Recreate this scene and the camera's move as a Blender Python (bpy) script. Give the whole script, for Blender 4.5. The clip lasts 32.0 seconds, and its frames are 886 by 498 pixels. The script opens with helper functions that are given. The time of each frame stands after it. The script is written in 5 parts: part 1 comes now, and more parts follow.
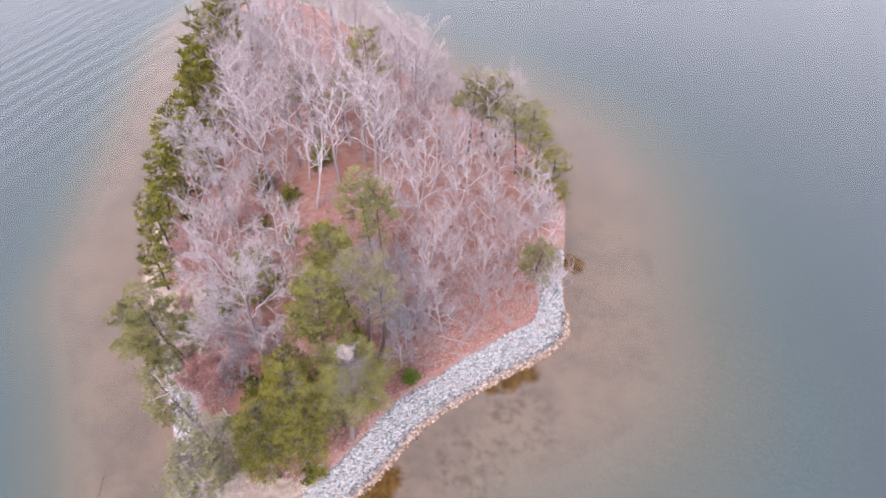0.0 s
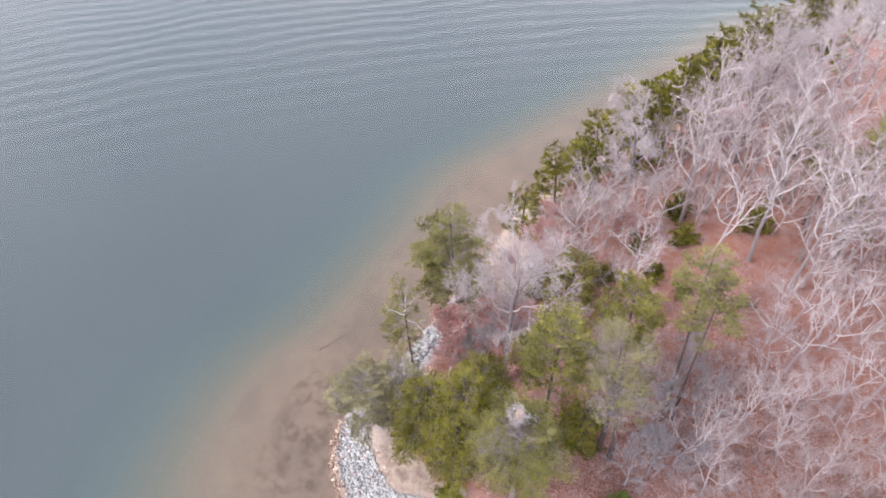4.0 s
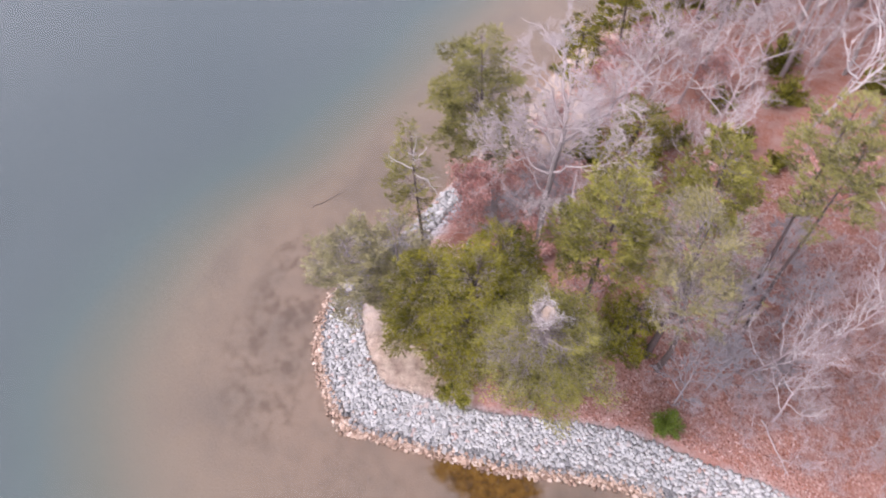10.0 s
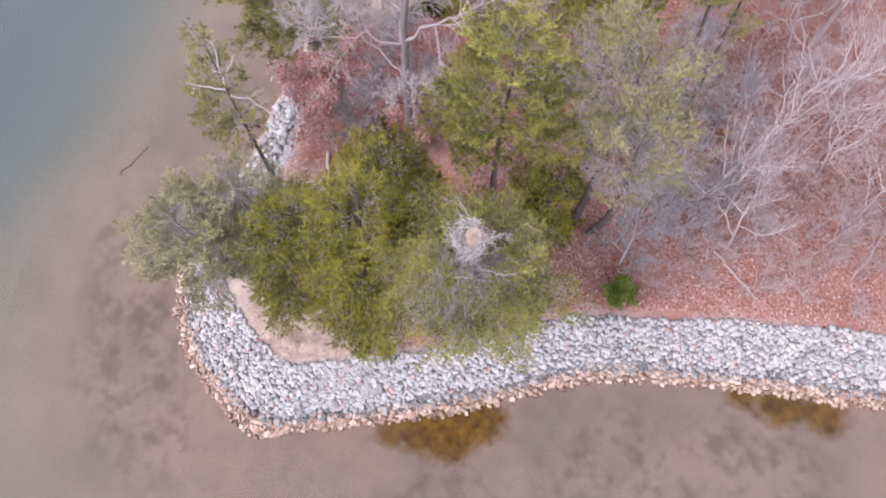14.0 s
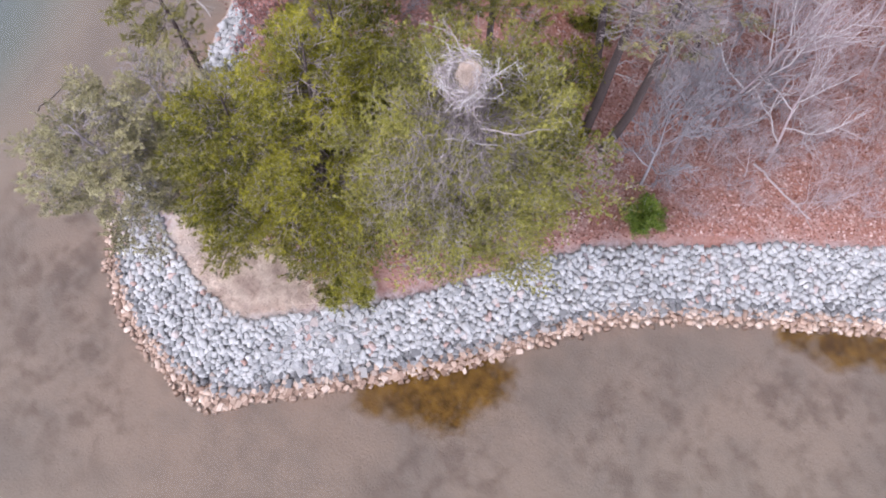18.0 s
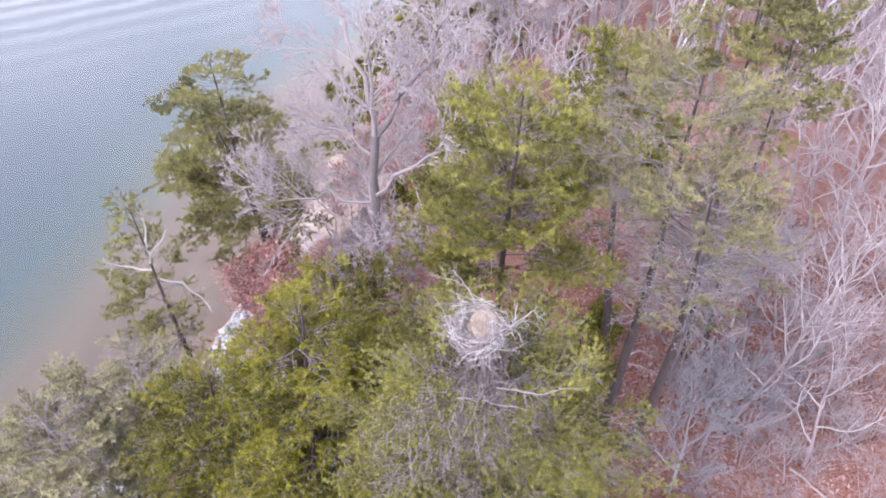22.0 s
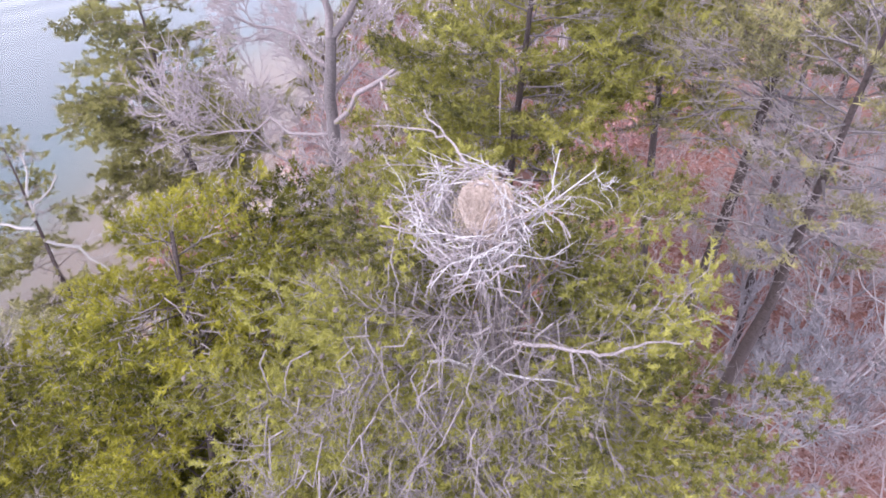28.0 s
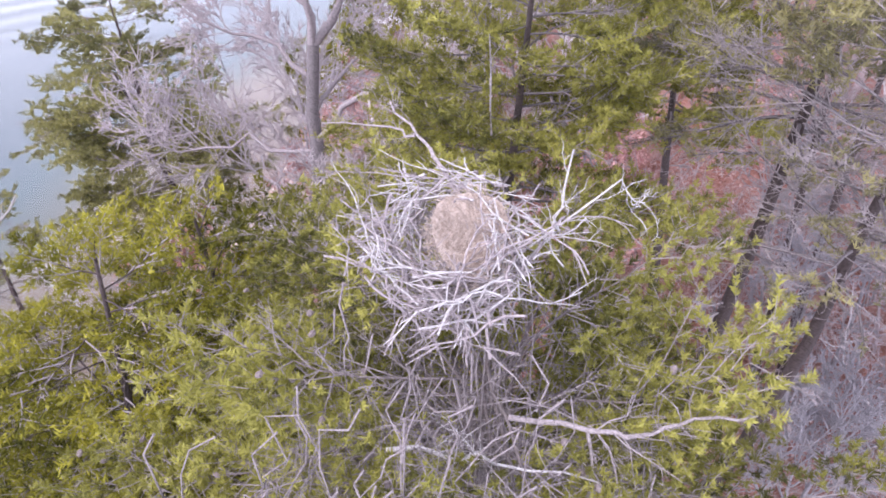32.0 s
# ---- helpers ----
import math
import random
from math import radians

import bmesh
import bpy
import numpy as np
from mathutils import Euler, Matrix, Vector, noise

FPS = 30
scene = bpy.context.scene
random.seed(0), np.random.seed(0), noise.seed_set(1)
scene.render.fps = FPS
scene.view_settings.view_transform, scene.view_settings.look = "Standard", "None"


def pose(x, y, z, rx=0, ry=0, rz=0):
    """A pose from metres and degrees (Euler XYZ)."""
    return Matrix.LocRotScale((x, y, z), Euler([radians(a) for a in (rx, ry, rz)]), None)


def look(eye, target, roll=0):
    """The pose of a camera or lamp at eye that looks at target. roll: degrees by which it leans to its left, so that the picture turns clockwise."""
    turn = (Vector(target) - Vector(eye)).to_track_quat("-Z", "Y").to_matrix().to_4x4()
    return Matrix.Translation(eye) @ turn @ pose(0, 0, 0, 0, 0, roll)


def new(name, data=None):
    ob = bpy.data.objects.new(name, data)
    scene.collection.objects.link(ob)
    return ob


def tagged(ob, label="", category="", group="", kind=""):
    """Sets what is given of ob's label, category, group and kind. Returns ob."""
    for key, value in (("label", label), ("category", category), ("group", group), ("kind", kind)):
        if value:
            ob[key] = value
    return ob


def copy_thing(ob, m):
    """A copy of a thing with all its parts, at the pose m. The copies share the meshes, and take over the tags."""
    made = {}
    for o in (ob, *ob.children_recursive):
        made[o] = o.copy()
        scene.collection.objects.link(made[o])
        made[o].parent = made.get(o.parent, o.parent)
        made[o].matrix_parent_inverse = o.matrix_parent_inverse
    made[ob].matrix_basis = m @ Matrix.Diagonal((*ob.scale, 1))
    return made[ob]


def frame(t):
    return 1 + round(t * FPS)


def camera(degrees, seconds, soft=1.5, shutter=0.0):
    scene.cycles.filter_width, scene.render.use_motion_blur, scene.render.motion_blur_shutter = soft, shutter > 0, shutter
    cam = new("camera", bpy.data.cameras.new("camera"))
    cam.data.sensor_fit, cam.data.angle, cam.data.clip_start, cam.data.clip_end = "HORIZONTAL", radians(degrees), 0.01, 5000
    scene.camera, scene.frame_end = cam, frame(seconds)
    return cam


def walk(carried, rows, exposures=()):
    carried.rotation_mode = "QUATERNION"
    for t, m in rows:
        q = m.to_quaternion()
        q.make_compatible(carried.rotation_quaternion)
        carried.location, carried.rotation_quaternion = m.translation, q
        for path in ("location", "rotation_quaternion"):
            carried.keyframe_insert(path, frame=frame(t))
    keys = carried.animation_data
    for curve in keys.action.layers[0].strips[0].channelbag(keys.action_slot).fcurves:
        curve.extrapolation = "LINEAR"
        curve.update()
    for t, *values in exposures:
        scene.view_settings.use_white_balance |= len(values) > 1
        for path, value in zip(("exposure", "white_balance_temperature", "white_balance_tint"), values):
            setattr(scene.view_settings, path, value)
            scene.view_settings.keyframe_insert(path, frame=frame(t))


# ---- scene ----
cam = camera(64.1, 32.0, soft=1.8, shutter=0.5)
METRES, EYE, TILT, LEAN, TURN = 60.0, 58.5, -45.4, 0.3, 0.0
ROWS = [
    (0.0, 0.0, 0.0, 0.0, 0.0, 0.0, -0.0),
    (0.5, 0.0298, 0.0159, 0.0131, 0.27, -0.02, -0.27),
    (1.0, 0.0549, 0.0412, 0.0258, 3.63, -0.16, -3.81),
    (1.5, 0.0762, 0.0724, 0.0412, 15.46, -2.26, -15.53),
    (2.0, 0.0977, 0.1102, 0.0592, 30.04, -7.65, -27.26),
    (2.5, 0.1098, 0.1463, 0.0768, 33.29, -9.29, -29.38),
    (3.0, 0.1186, 0.1802, 0.0902, 36.29, -10.92, -31.21),
    (3.5, 0.1257, 0.2099, 0.1013, 40.96, -13.58, -33.81),
    (5.5, 0.1392, 0.2886, 0.1025, 52.11, -20.45, -38.9),
    (6.0, 0.1391, 0.3008, 0.0936, 54.3, -22.06, -39.62),
    (6.5, 0.1368, 0.3138, 0.0858, 54.9, -22.52, -39.82),
    (7.0, 0.1322, 0.3267, 0.0786, 54.86, -23.18, -39.81),
    (7.5, 0.1228, 0.3417, 0.0724, 54.8, -24.58, -39.76),
    (8.0, 0.1096, 0.3577, 0.067, 54.71, -26.05, -39.75),
    (8.5, 0.0941, 0.3745, 0.0625, 54.72, -27.57, -39.61),
    (9.0, 0.0771, 0.3915, 0.057, 54.63, -29.12, -39.62),
    (9.5, 0.0606, 0.4083, 0.0527, 54.5, -30.59, -39.57),
    (10.0, 0.0442, 0.4246, 0.0486, 50.59, -29.79, -38.17),
    (10.5, 0.029, 0.4416, 0.044, 44.54, -27.56, -35.58),
    (11.0, 0.0139, 0.4581, 0.0398, 42.48, -27.7, -34.52),
    (11.5, -0.0005, 0.4743, 0.0358, 42.43, -28.86, -34.45),
    (12.0, -0.0149, 0.4896, 0.0322, 41.92, -29.76, -34.15),
    (12.5, -0.0273, 0.5039, 0.0291, 40.13, -29.91, -33.19),
    (13.0, -0.034, 0.5176, 0.0238, 36.56, -29.14, -31.18),
    (13.5, -0.0367, 0.5307, 0.0163, 32.61, -28.31, -28.78),
    (14.0, -0.0379, 0.5426, 0.0088, 29.53, -27.98, -26.67),
    (14.5, -0.0389, 0.554, 0.0006, 28.89, -28.74, -26.19),
    (15.0, -0.0388, 0.5652, -0.009, 28.83, -29.72, -26.12),
    (15.5, -0.0383, 0.5764, -0.0187, 28.36, -29.66, -25.85),
    (17.5, -0.0371, 0.617, -0.063, 27.18, -28.42, -25.05),
    (18.0, -0.0375, 0.6262, -0.0748, 27.23, -27.53, -25.0),
    (18.5, -0.0358, 0.6364, -0.086, 27.21, -25.48, -25.01),
    (19.0, -0.035, 0.646, -0.0947, 27.1, -21.65, -25.02),
    (19.5, -0.0353, 0.6495, -0.0986, 27.07, -16.62, -25.01),
    (20.0, -0.0357, 0.6498, -0.0996, 26.99, -11.39, -25.03),
    (20.5, -0.0362, 0.6487, -0.1, 26.97, -3.08, -24.99),
    (21.0, -0.0365, 0.6472, -0.1012, 26.94, -0.88, -25.03),
    (21.5, -0.0379, 0.6477, -0.1027, 26.95, -0.87, -25.0),
    (22.0, -0.0398, 0.6502, -0.1041, 26.95, -0.83, -24.95),
    (22.5, -0.0426, 0.6554, -0.105, 26.95, -0.81, -24.88),
    (23.0, -0.0464, 0.6629, -0.1055, 26.94, -0.76, -24.84),
    (23.5, -0.0508, 0.6727, -0.1064, 26.9, -0.75, -24.8),
    (24.0, -0.0558, 0.6844, -0.1074, 26.92, -0.71, -24.79),
    (24.5, -0.061, 0.6976, -0.1088, 26.92, -0.7, -24.78),
    (25.0, -0.0657, 0.7109, -0.1107, 26.9, -0.71, -24.74),
    (25.5, -0.0701, 0.7248, -0.114, 26.71, -0.59, -24.59),
    (26.0, -0.0718, 0.7368, -0.1198, 26.54, -0.5, -24.43),
    (26.5, -0.072, 0.746, -0.1261, 26.56, -0.56, -24.41),
    (28.5, -0.0747, 0.7584, -0.1293, 26.41, 1.51, -24.67),
    (29.0, -0.0779, 0.7627, -0.1267, 26.44, 2.43, -24.68),
    (29.5, -0.0817, 0.7676, -0.1233, 26.48, 2.7, -24.7),
    (30.0, -0.084, 0.7721, -0.1223, 26.52, 2.72, -24.72),
    (30.5, -0.0842, 0.7761, -0.1239, 26.57, 2.65, -24.73),
    (31.0, -0.084, 0.7795, -0.1258, 26.57, 2.6, -24.73),
    (31.5, -0.0836, 0.7813, -0.1273, 26.57, 2.54, -24.73),
    (32.0, -0.0834, 0.7818, -0.1277, 26.56, 2.52, -24.73),
]
walk(cam, [(t, pose(0, 0, EYE, TILT, LEAN, TURN) @ pose(METRES * x, METRES * y, METRES * z, 90 + pitch, roll, yaw)) for t, x, y, z, yaw, pitch, roll in ROWS],
     exposures=[(0.0, 0.0, 6550, 24), (1.5, 0.0, 6600, 23), (3.0, 0.0, 6650, 17), (6.0, 0.02, 6700, 21), (9.0, 0.03, 6750, 25), (14.0, 0.03, 6550, 24), (18.5, -0.04, 6250, 20), (19.2, 0.04, 6250, 20), (20.0, 0.24, 6150, 21), (21.0, 0.2, 6100, 22), (26.0, 0.24, 6100, 25), (32.0, 0.16, 6050, 25)])

# ---- world and light: a bright overcast day ----
world = bpy.data.worlds.new("overcast_sky")
scene.world = world
world.use_nodes = True
wn = world.node_tree
wn.nodes.clear()
sky = wn.nodes.new("ShaderNodeTexSky")
sky.sky_type, sky.sun_disc = "NISHITA", False
sky.sun_elevation, sky.sun_rotation = radians(52), radians(200)
sky.air_density, sky.dust_density, sky.ozone_density = 0.8, 4.0, 1.0
SKY = 0.05
sky_bg = wn.nodes.new("ShaderNodeBackground")
sky_bg.inputs["Strength"].default_value = SKY
wn.links.new(sky.outputs[0], sky_bg.inputs["Color"])
cloud_bg = wn.nodes.new("ShaderNodeBackground")
cloud_noise = wn.nodes.new("ShaderNodeTexNoise")
cloud_noise.inputs["Scale"].default_value = 1.6
cloud_noise.inputs["Detail"].default_value = 4
cloud_ramp = wn.nodes.new("ShaderNodeValToRGB")
cloud_ramp.color_ramp.elements[0].position, cloud_ramp.color_ramp.elements[1].position = 0.35, 0.7
cloud_ramp.color_ramp.elements[0].color = (0.62, 0.67, 0.76, 1)
cloud_ramp.color_ramp.elements[1].color = (0.92, 0.93, 0.97, 1)
wn.links.new(cloud_noise.outputs["Fac"], cloud_ramp.inputs["Fac"])
wn.links.new(cloud_ramp.outputs["Color"], cloud_bg.inputs["Color"])
# thin cloud: brighter towards the hazy horizon than overhead
sky_dir = wn.nodes.new("ShaderNodeTexCoord")
sky_xyz = wn.nodes.new("ShaderNodeSeparateXYZ")
wn.links.new(sky_dir.outputs["Generated"], sky_xyz.inputs[0])
haze = wn.nodes.new("ShaderNodeMapRange")
haze.interpolation_type = "SMOOTHSTEP"
for key, value in (("From Min", 0.36), ("From Max", 0.86), ("To Min", 3.5), ("To Max", 0.76)):
    haze.inputs[key].default_value = value
wn.links.new(sky_xyz.outputs["Z"], haze.inputs["Value"])
wn.links.new(haze.outputs["Result"], cloud_bg.inputs["Strength"])
wadd = wn.nodes.new("ShaderNodeAddShader")
wout = wn.nodes.new("ShaderNodeOutputWorld")
wn.links.new(sky_bg.outputs[0], wadd.inputs[0])
wn.links.new(cloud_bg.outputs[0], wadd.inputs[1])
wn.links.new(wadd.outputs[0], wout.inputs["Surface"])

sun = new("sun", bpy.data.lights.new("sun", "SUN"))
sun.data.energy, sun.data.angle, sun.data.color = 2.3, radians(20), (1.0, 0.96, 0.92)
sun.matrix_world = look((-20, -40, 80), (0, 20, 0))


# ---- materials ----
def node(nt, kind, **values):
    n = nt.nodes.new(kind)
    for key, value in values.items():
        n.inputs[key].default_value = value
    return n


def ramp(nt, fac, stops):
    r = nt.nodes.new("ShaderNodeValToRGB")
    while len(r.color_ramp.elements) < len(stops):
        r.color_ramp.elements.new(0.5)
    for e, (p, c) in zip(r.color_ramp.elements, stops):
        e.position, e.color = p, (*c, 1)
    nt.links.new(fac, r.inputs["Fac"])
    return r.outputs["Color"]


def mix(nt, fac, a, b, blend="MIX"):
    m = nt.nodes.new("ShaderNodeMix")
    m.data_type, m.blend_type = "RGBA", blend
    for sock, v in ((m.inputs[0], fac), (m.inputs[6], a), (m.inputs[7], b)):
        if isinstance(v, (int, float)):
            sock.default_value = v
        elif isinstance(v, tuple):
            sock.default_value = (*v, 1)
        else:
            nt.links.new(v, sock)
    return m.outputs[2]


def maths(nt, op, a, b=0.0, clamp=False):
    m = nt.nodes.new("ShaderNodeMath")
    m.operation, m.use_clamp = op, clamp
    for i, v in enumerate((a, b)):
        if isinstance(v, (int, float)):
            m.inputs[i].default_value = v
        else:
            nt.links.new(v, m.inputs[i])
    return m.outputs[0]


def noise_at(nt, scale, detail=4.0, rough=0.6, where="object"):
    if where == "world":
        co = nt.nodes.new("ShaderNodeNewGeometry").outputs["Position"]
    else:
        co = nt.nodes.new("ShaderNodeTexCoord").outputs["Object"]
    n = node(nt, "ShaderNodeTexNoise", Scale=scale, Detail=detail, Roughness=rough)
    nt.links.new(co, n.inputs["Vector"])
    return n.outputs["Fac"]


def begin(name, rough=0.8, spec=0.3):
    m = bpy.data.materials.new(name)
    m.use_nodes = True
    nt = m.node_tree
    b = nt.nodes["Principled BSDF"]
    b.inputs["Roughness"].default_value = rough
    b.inputs["Specular IOR Level"].default_value = spec
    return m, nt, b


def bump(nt, b, height, strength, distance):
    n = node(nt, "ShaderNodeBump", Strength=strength, Distance=distance)
    nt.links.new(height, n.inputs["Height"])
    nt.links.new(n.outputs[0], b.inputs["Normal"])


def piece_random(nt):
    """One number for each piece, whether it is an object of its own or an island of a joined mesh."""
    a = nt.nodes.new("ShaderNodeObjectInfo").outputs["Random"]
    g = nt.nodes.new("ShaderNodeNewGeometry").outputs["Random Per Island"]
    return maths(nt, "FRACT", maths(nt, "ADD", a, g))


def bark(name, dark, light, scale=3.0, moss=None):
    m, nt, b = begin(name, 0.85, 0.2)
    fine = noise_at(nt, scale * 9, 5)
    broad = noise_at(nt, scale * 0.4, 3, where="world")
    c = ramp(nt, fine, [(0.3, dark), (0.7, light)])
    c = mix(nt, maths(nt, "MULTIPLY", broad, 0.45), c, moss or tuple(v * 0.7 for v in light))
    nt.links.new(c, b.inputs["Base Color"])
    bump(nt, b, fine, 0.5, 0.03)
    return m


def foliage(name, shade, mid, tip, patch=0.9, shine=0.25, clump=4.5):
    m, nt, b = begin(name, 0.6, shine)
    broad, near = noise_at(nt, patch, 3, where="world"), noise_at(nt, clump, 2, where="world")
    g = nt.nodes.new("ShaderNodeNewGeometry").outputs["Random Per Island"]
    f = maths(nt, "ADD", maths(nt, "MULTIPLY", broad, 0.55), maths(nt, "MULTIPLY", near, 0.55))
    f = maths(nt, "ADD", f, maths(nt, "MULTIPLY", maths(nt, "SUBTRACT", g, 0.5), 0.28))
    c = ramp(nt, f, [(0.39, shade), (0.53, mid), (0.70, tip)])
    nt.links.new(c, b.inputs["Base Color"])
    tr = nt.nodes.new("ShaderNodeBsdfTranslucent")
    nt.links.new(c, tr.inputs["Color"])
    ms = node(nt, "ShaderNodeMixShader", Fac=0.22)
    out = nt.nodes["Material Output"]
    nt.links.new(b.outputs[0], ms.inputs[1])
    nt.links.new(tr.outputs[0], ms.inputs[2])
    nt.links.new(ms.outputs[0], out.inputs["Surface"])
    return m


def needles(name, shade, mid, tip, patch=0.7):
    """Needles whose tone differs from tuft to tuft, over broad patches of older and younger growth."""
    m, nt, b = begin(name, 0.6, 0.2)
    tone = nt.nodes.new("ShaderNodeAttribute")
    tone.attribute_name = "tone"
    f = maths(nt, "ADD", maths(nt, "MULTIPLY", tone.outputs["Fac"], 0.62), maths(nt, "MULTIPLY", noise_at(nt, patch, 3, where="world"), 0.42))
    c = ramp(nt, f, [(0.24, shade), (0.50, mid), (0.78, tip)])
    nt.links.new(c, b.inputs["Base Color"])
    tr = nt.nodes.new("ShaderNodeBsdfTranslucent")
    nt.links.new(c, tr.inputs["Color"])
    ms = node(nt, "ShaderNodeMixShader", Fac=0.25)
    nt.links.new(b.outputs[0], ms.inputs[1])
    nt.links.new(tr.outputs[0], ms.inputs[2])
    nt.links.new(ms.outputs[0], nt.nodes["Material Output"].inputs["Surface"])
    return m


def stone_material(name, stops, rough=0.85):
    m, nt, b = begin(name, rough, 0.3)
    base = ramp(nt, piece_random(nt), stops)
    fine = noise_at(nt, 7, 5, 0.65)
    c = mix(nt, 0.55, base, ramp(nt, fine, [(0.25, (0.42, 0.42, 0.44)), (0.6, (1, 1, 1))]), "MULTIPLY")
    nt.links.new(c, b.inputs["Base Color"])
    bump(nt, b, fine, 0.5, 0.04)
    return m


PALE_BARK = bark("pale_grey_bark", (0.29, 0.25, 0.255), (0.62, 0.555, 0.565))
PINK_BARK = bark("pinkish_twig_bark", (0.28, 0.22, 0.228), (0.57, 0.475, 0.487))
DARK_BARK = bark("dark_pine_bark", (0.035, 0.027, 0.027), (0.14, 0.11, 0.108))
PALE_BRANCH = bark("pale_branch_bark", (0.40, 0.365, 0.37), (0.75, 0.70, 0.71))
GREY_BARK = bark("grey_bark", (0.25, 0.225, 0.245), (0.52, 0.475, 0.52))
ASH_BARK = bark("ash_grey_bark", (0.16, 0.135, 0.14), (0.46, 0.405, 0.415))
DEAD_WOOD = bark("weathered_dead_wood", (0.34, 0.315, 0.31), (0.71, 0.68, 0.67), 5.0)
SHOOT = bark("brown_grey_shoot", (0.11, 0.09, 0.085), (0.30, 0.255, 0.25), 5.0)
OLD_BARK = bark("dark_grey_bark", (0.08, 0.068, 0.07), (0.27, 0.24, 0.245), 3.0)
TWIG_GREY = bark("grey_dead_twig", (0.20, 0.17, 0.17), (0.50, 0.44, 0.445), 5.0)
MUTED_TWIG = bark("muted_pink_twig", (0.29, 0.225, 0.23), (0.60, 0.495, 0.505), 5.0)
GREY_TWIG = bark("bluish_grey_twig", (0.18, 0.165, 0.18), (0.44, 0.41, 0.44), 5.0)
HANGING_TWIG = bark("grey_brown_hanging_twig", (0.13, 0.11, 0.11), (0.40, 0.35, 0.355), 5.0)
CEDAR = foliage("cedar_sprays", (0.032, 0.035, 0.008), (0.165, 0.165, 0.024), (0.40, 0.39, 0.075), 0.8, 0.25, 3.0)
BUSH = foliage("bright_green_bush", (0.07, 0.12, 0.02), (0.15, 0.22, 0.035), (0.25, 0.32, 0.06), 3.0)
RUSSET = foliage("russet_dead_leaves", (0.34, 0.16, 0.15), (0.52, 0.28, 0.26), (0.68, 0.43, 0.40), 1.0, 0.1)
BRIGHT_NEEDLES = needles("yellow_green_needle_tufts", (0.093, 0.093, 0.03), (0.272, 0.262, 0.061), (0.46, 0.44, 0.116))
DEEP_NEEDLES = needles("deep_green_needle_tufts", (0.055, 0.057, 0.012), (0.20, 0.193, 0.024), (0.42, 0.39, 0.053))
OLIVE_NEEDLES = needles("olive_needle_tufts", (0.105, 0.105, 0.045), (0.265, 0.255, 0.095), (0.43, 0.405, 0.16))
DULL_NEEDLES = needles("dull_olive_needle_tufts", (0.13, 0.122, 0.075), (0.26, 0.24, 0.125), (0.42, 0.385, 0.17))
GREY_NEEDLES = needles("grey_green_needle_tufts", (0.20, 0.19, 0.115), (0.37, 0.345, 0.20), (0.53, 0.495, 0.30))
STONE = stone_material("pale_quarry_stone", [(0.0, (0.26, 0.27, 0.275)), (0.2, (0.36, 0.37, 0.38)), (0.55, (0.425, 0.435, 0.445)), (0.93, (0.50, 0.505, 0.51)), (0.975, (0.46, 0.37, 0.35)), (1.0, (0.38, 0.25, 0.22))])
TAN_STONE = stone_material("tan_waterline_stone", [(0.0, (0.22, 0.145, 0.11)), (0.3, (0.40, 0.285, 0.225)), (0.7, (0.53, 0.40, 0.325)), (1.0, (0.62, 0.51, 0.44))], 0.6)
DAMP_STONE = stone_material("damp_grey_stone", [(0.0, (0.12, 0.12, 0.125)), (0.4, (0.21, 0.215, 0.225)), (0.8, (0.31, 0.315, 0.32)), (1.0, (0.38, 0.31, 0.27))], 0.6)


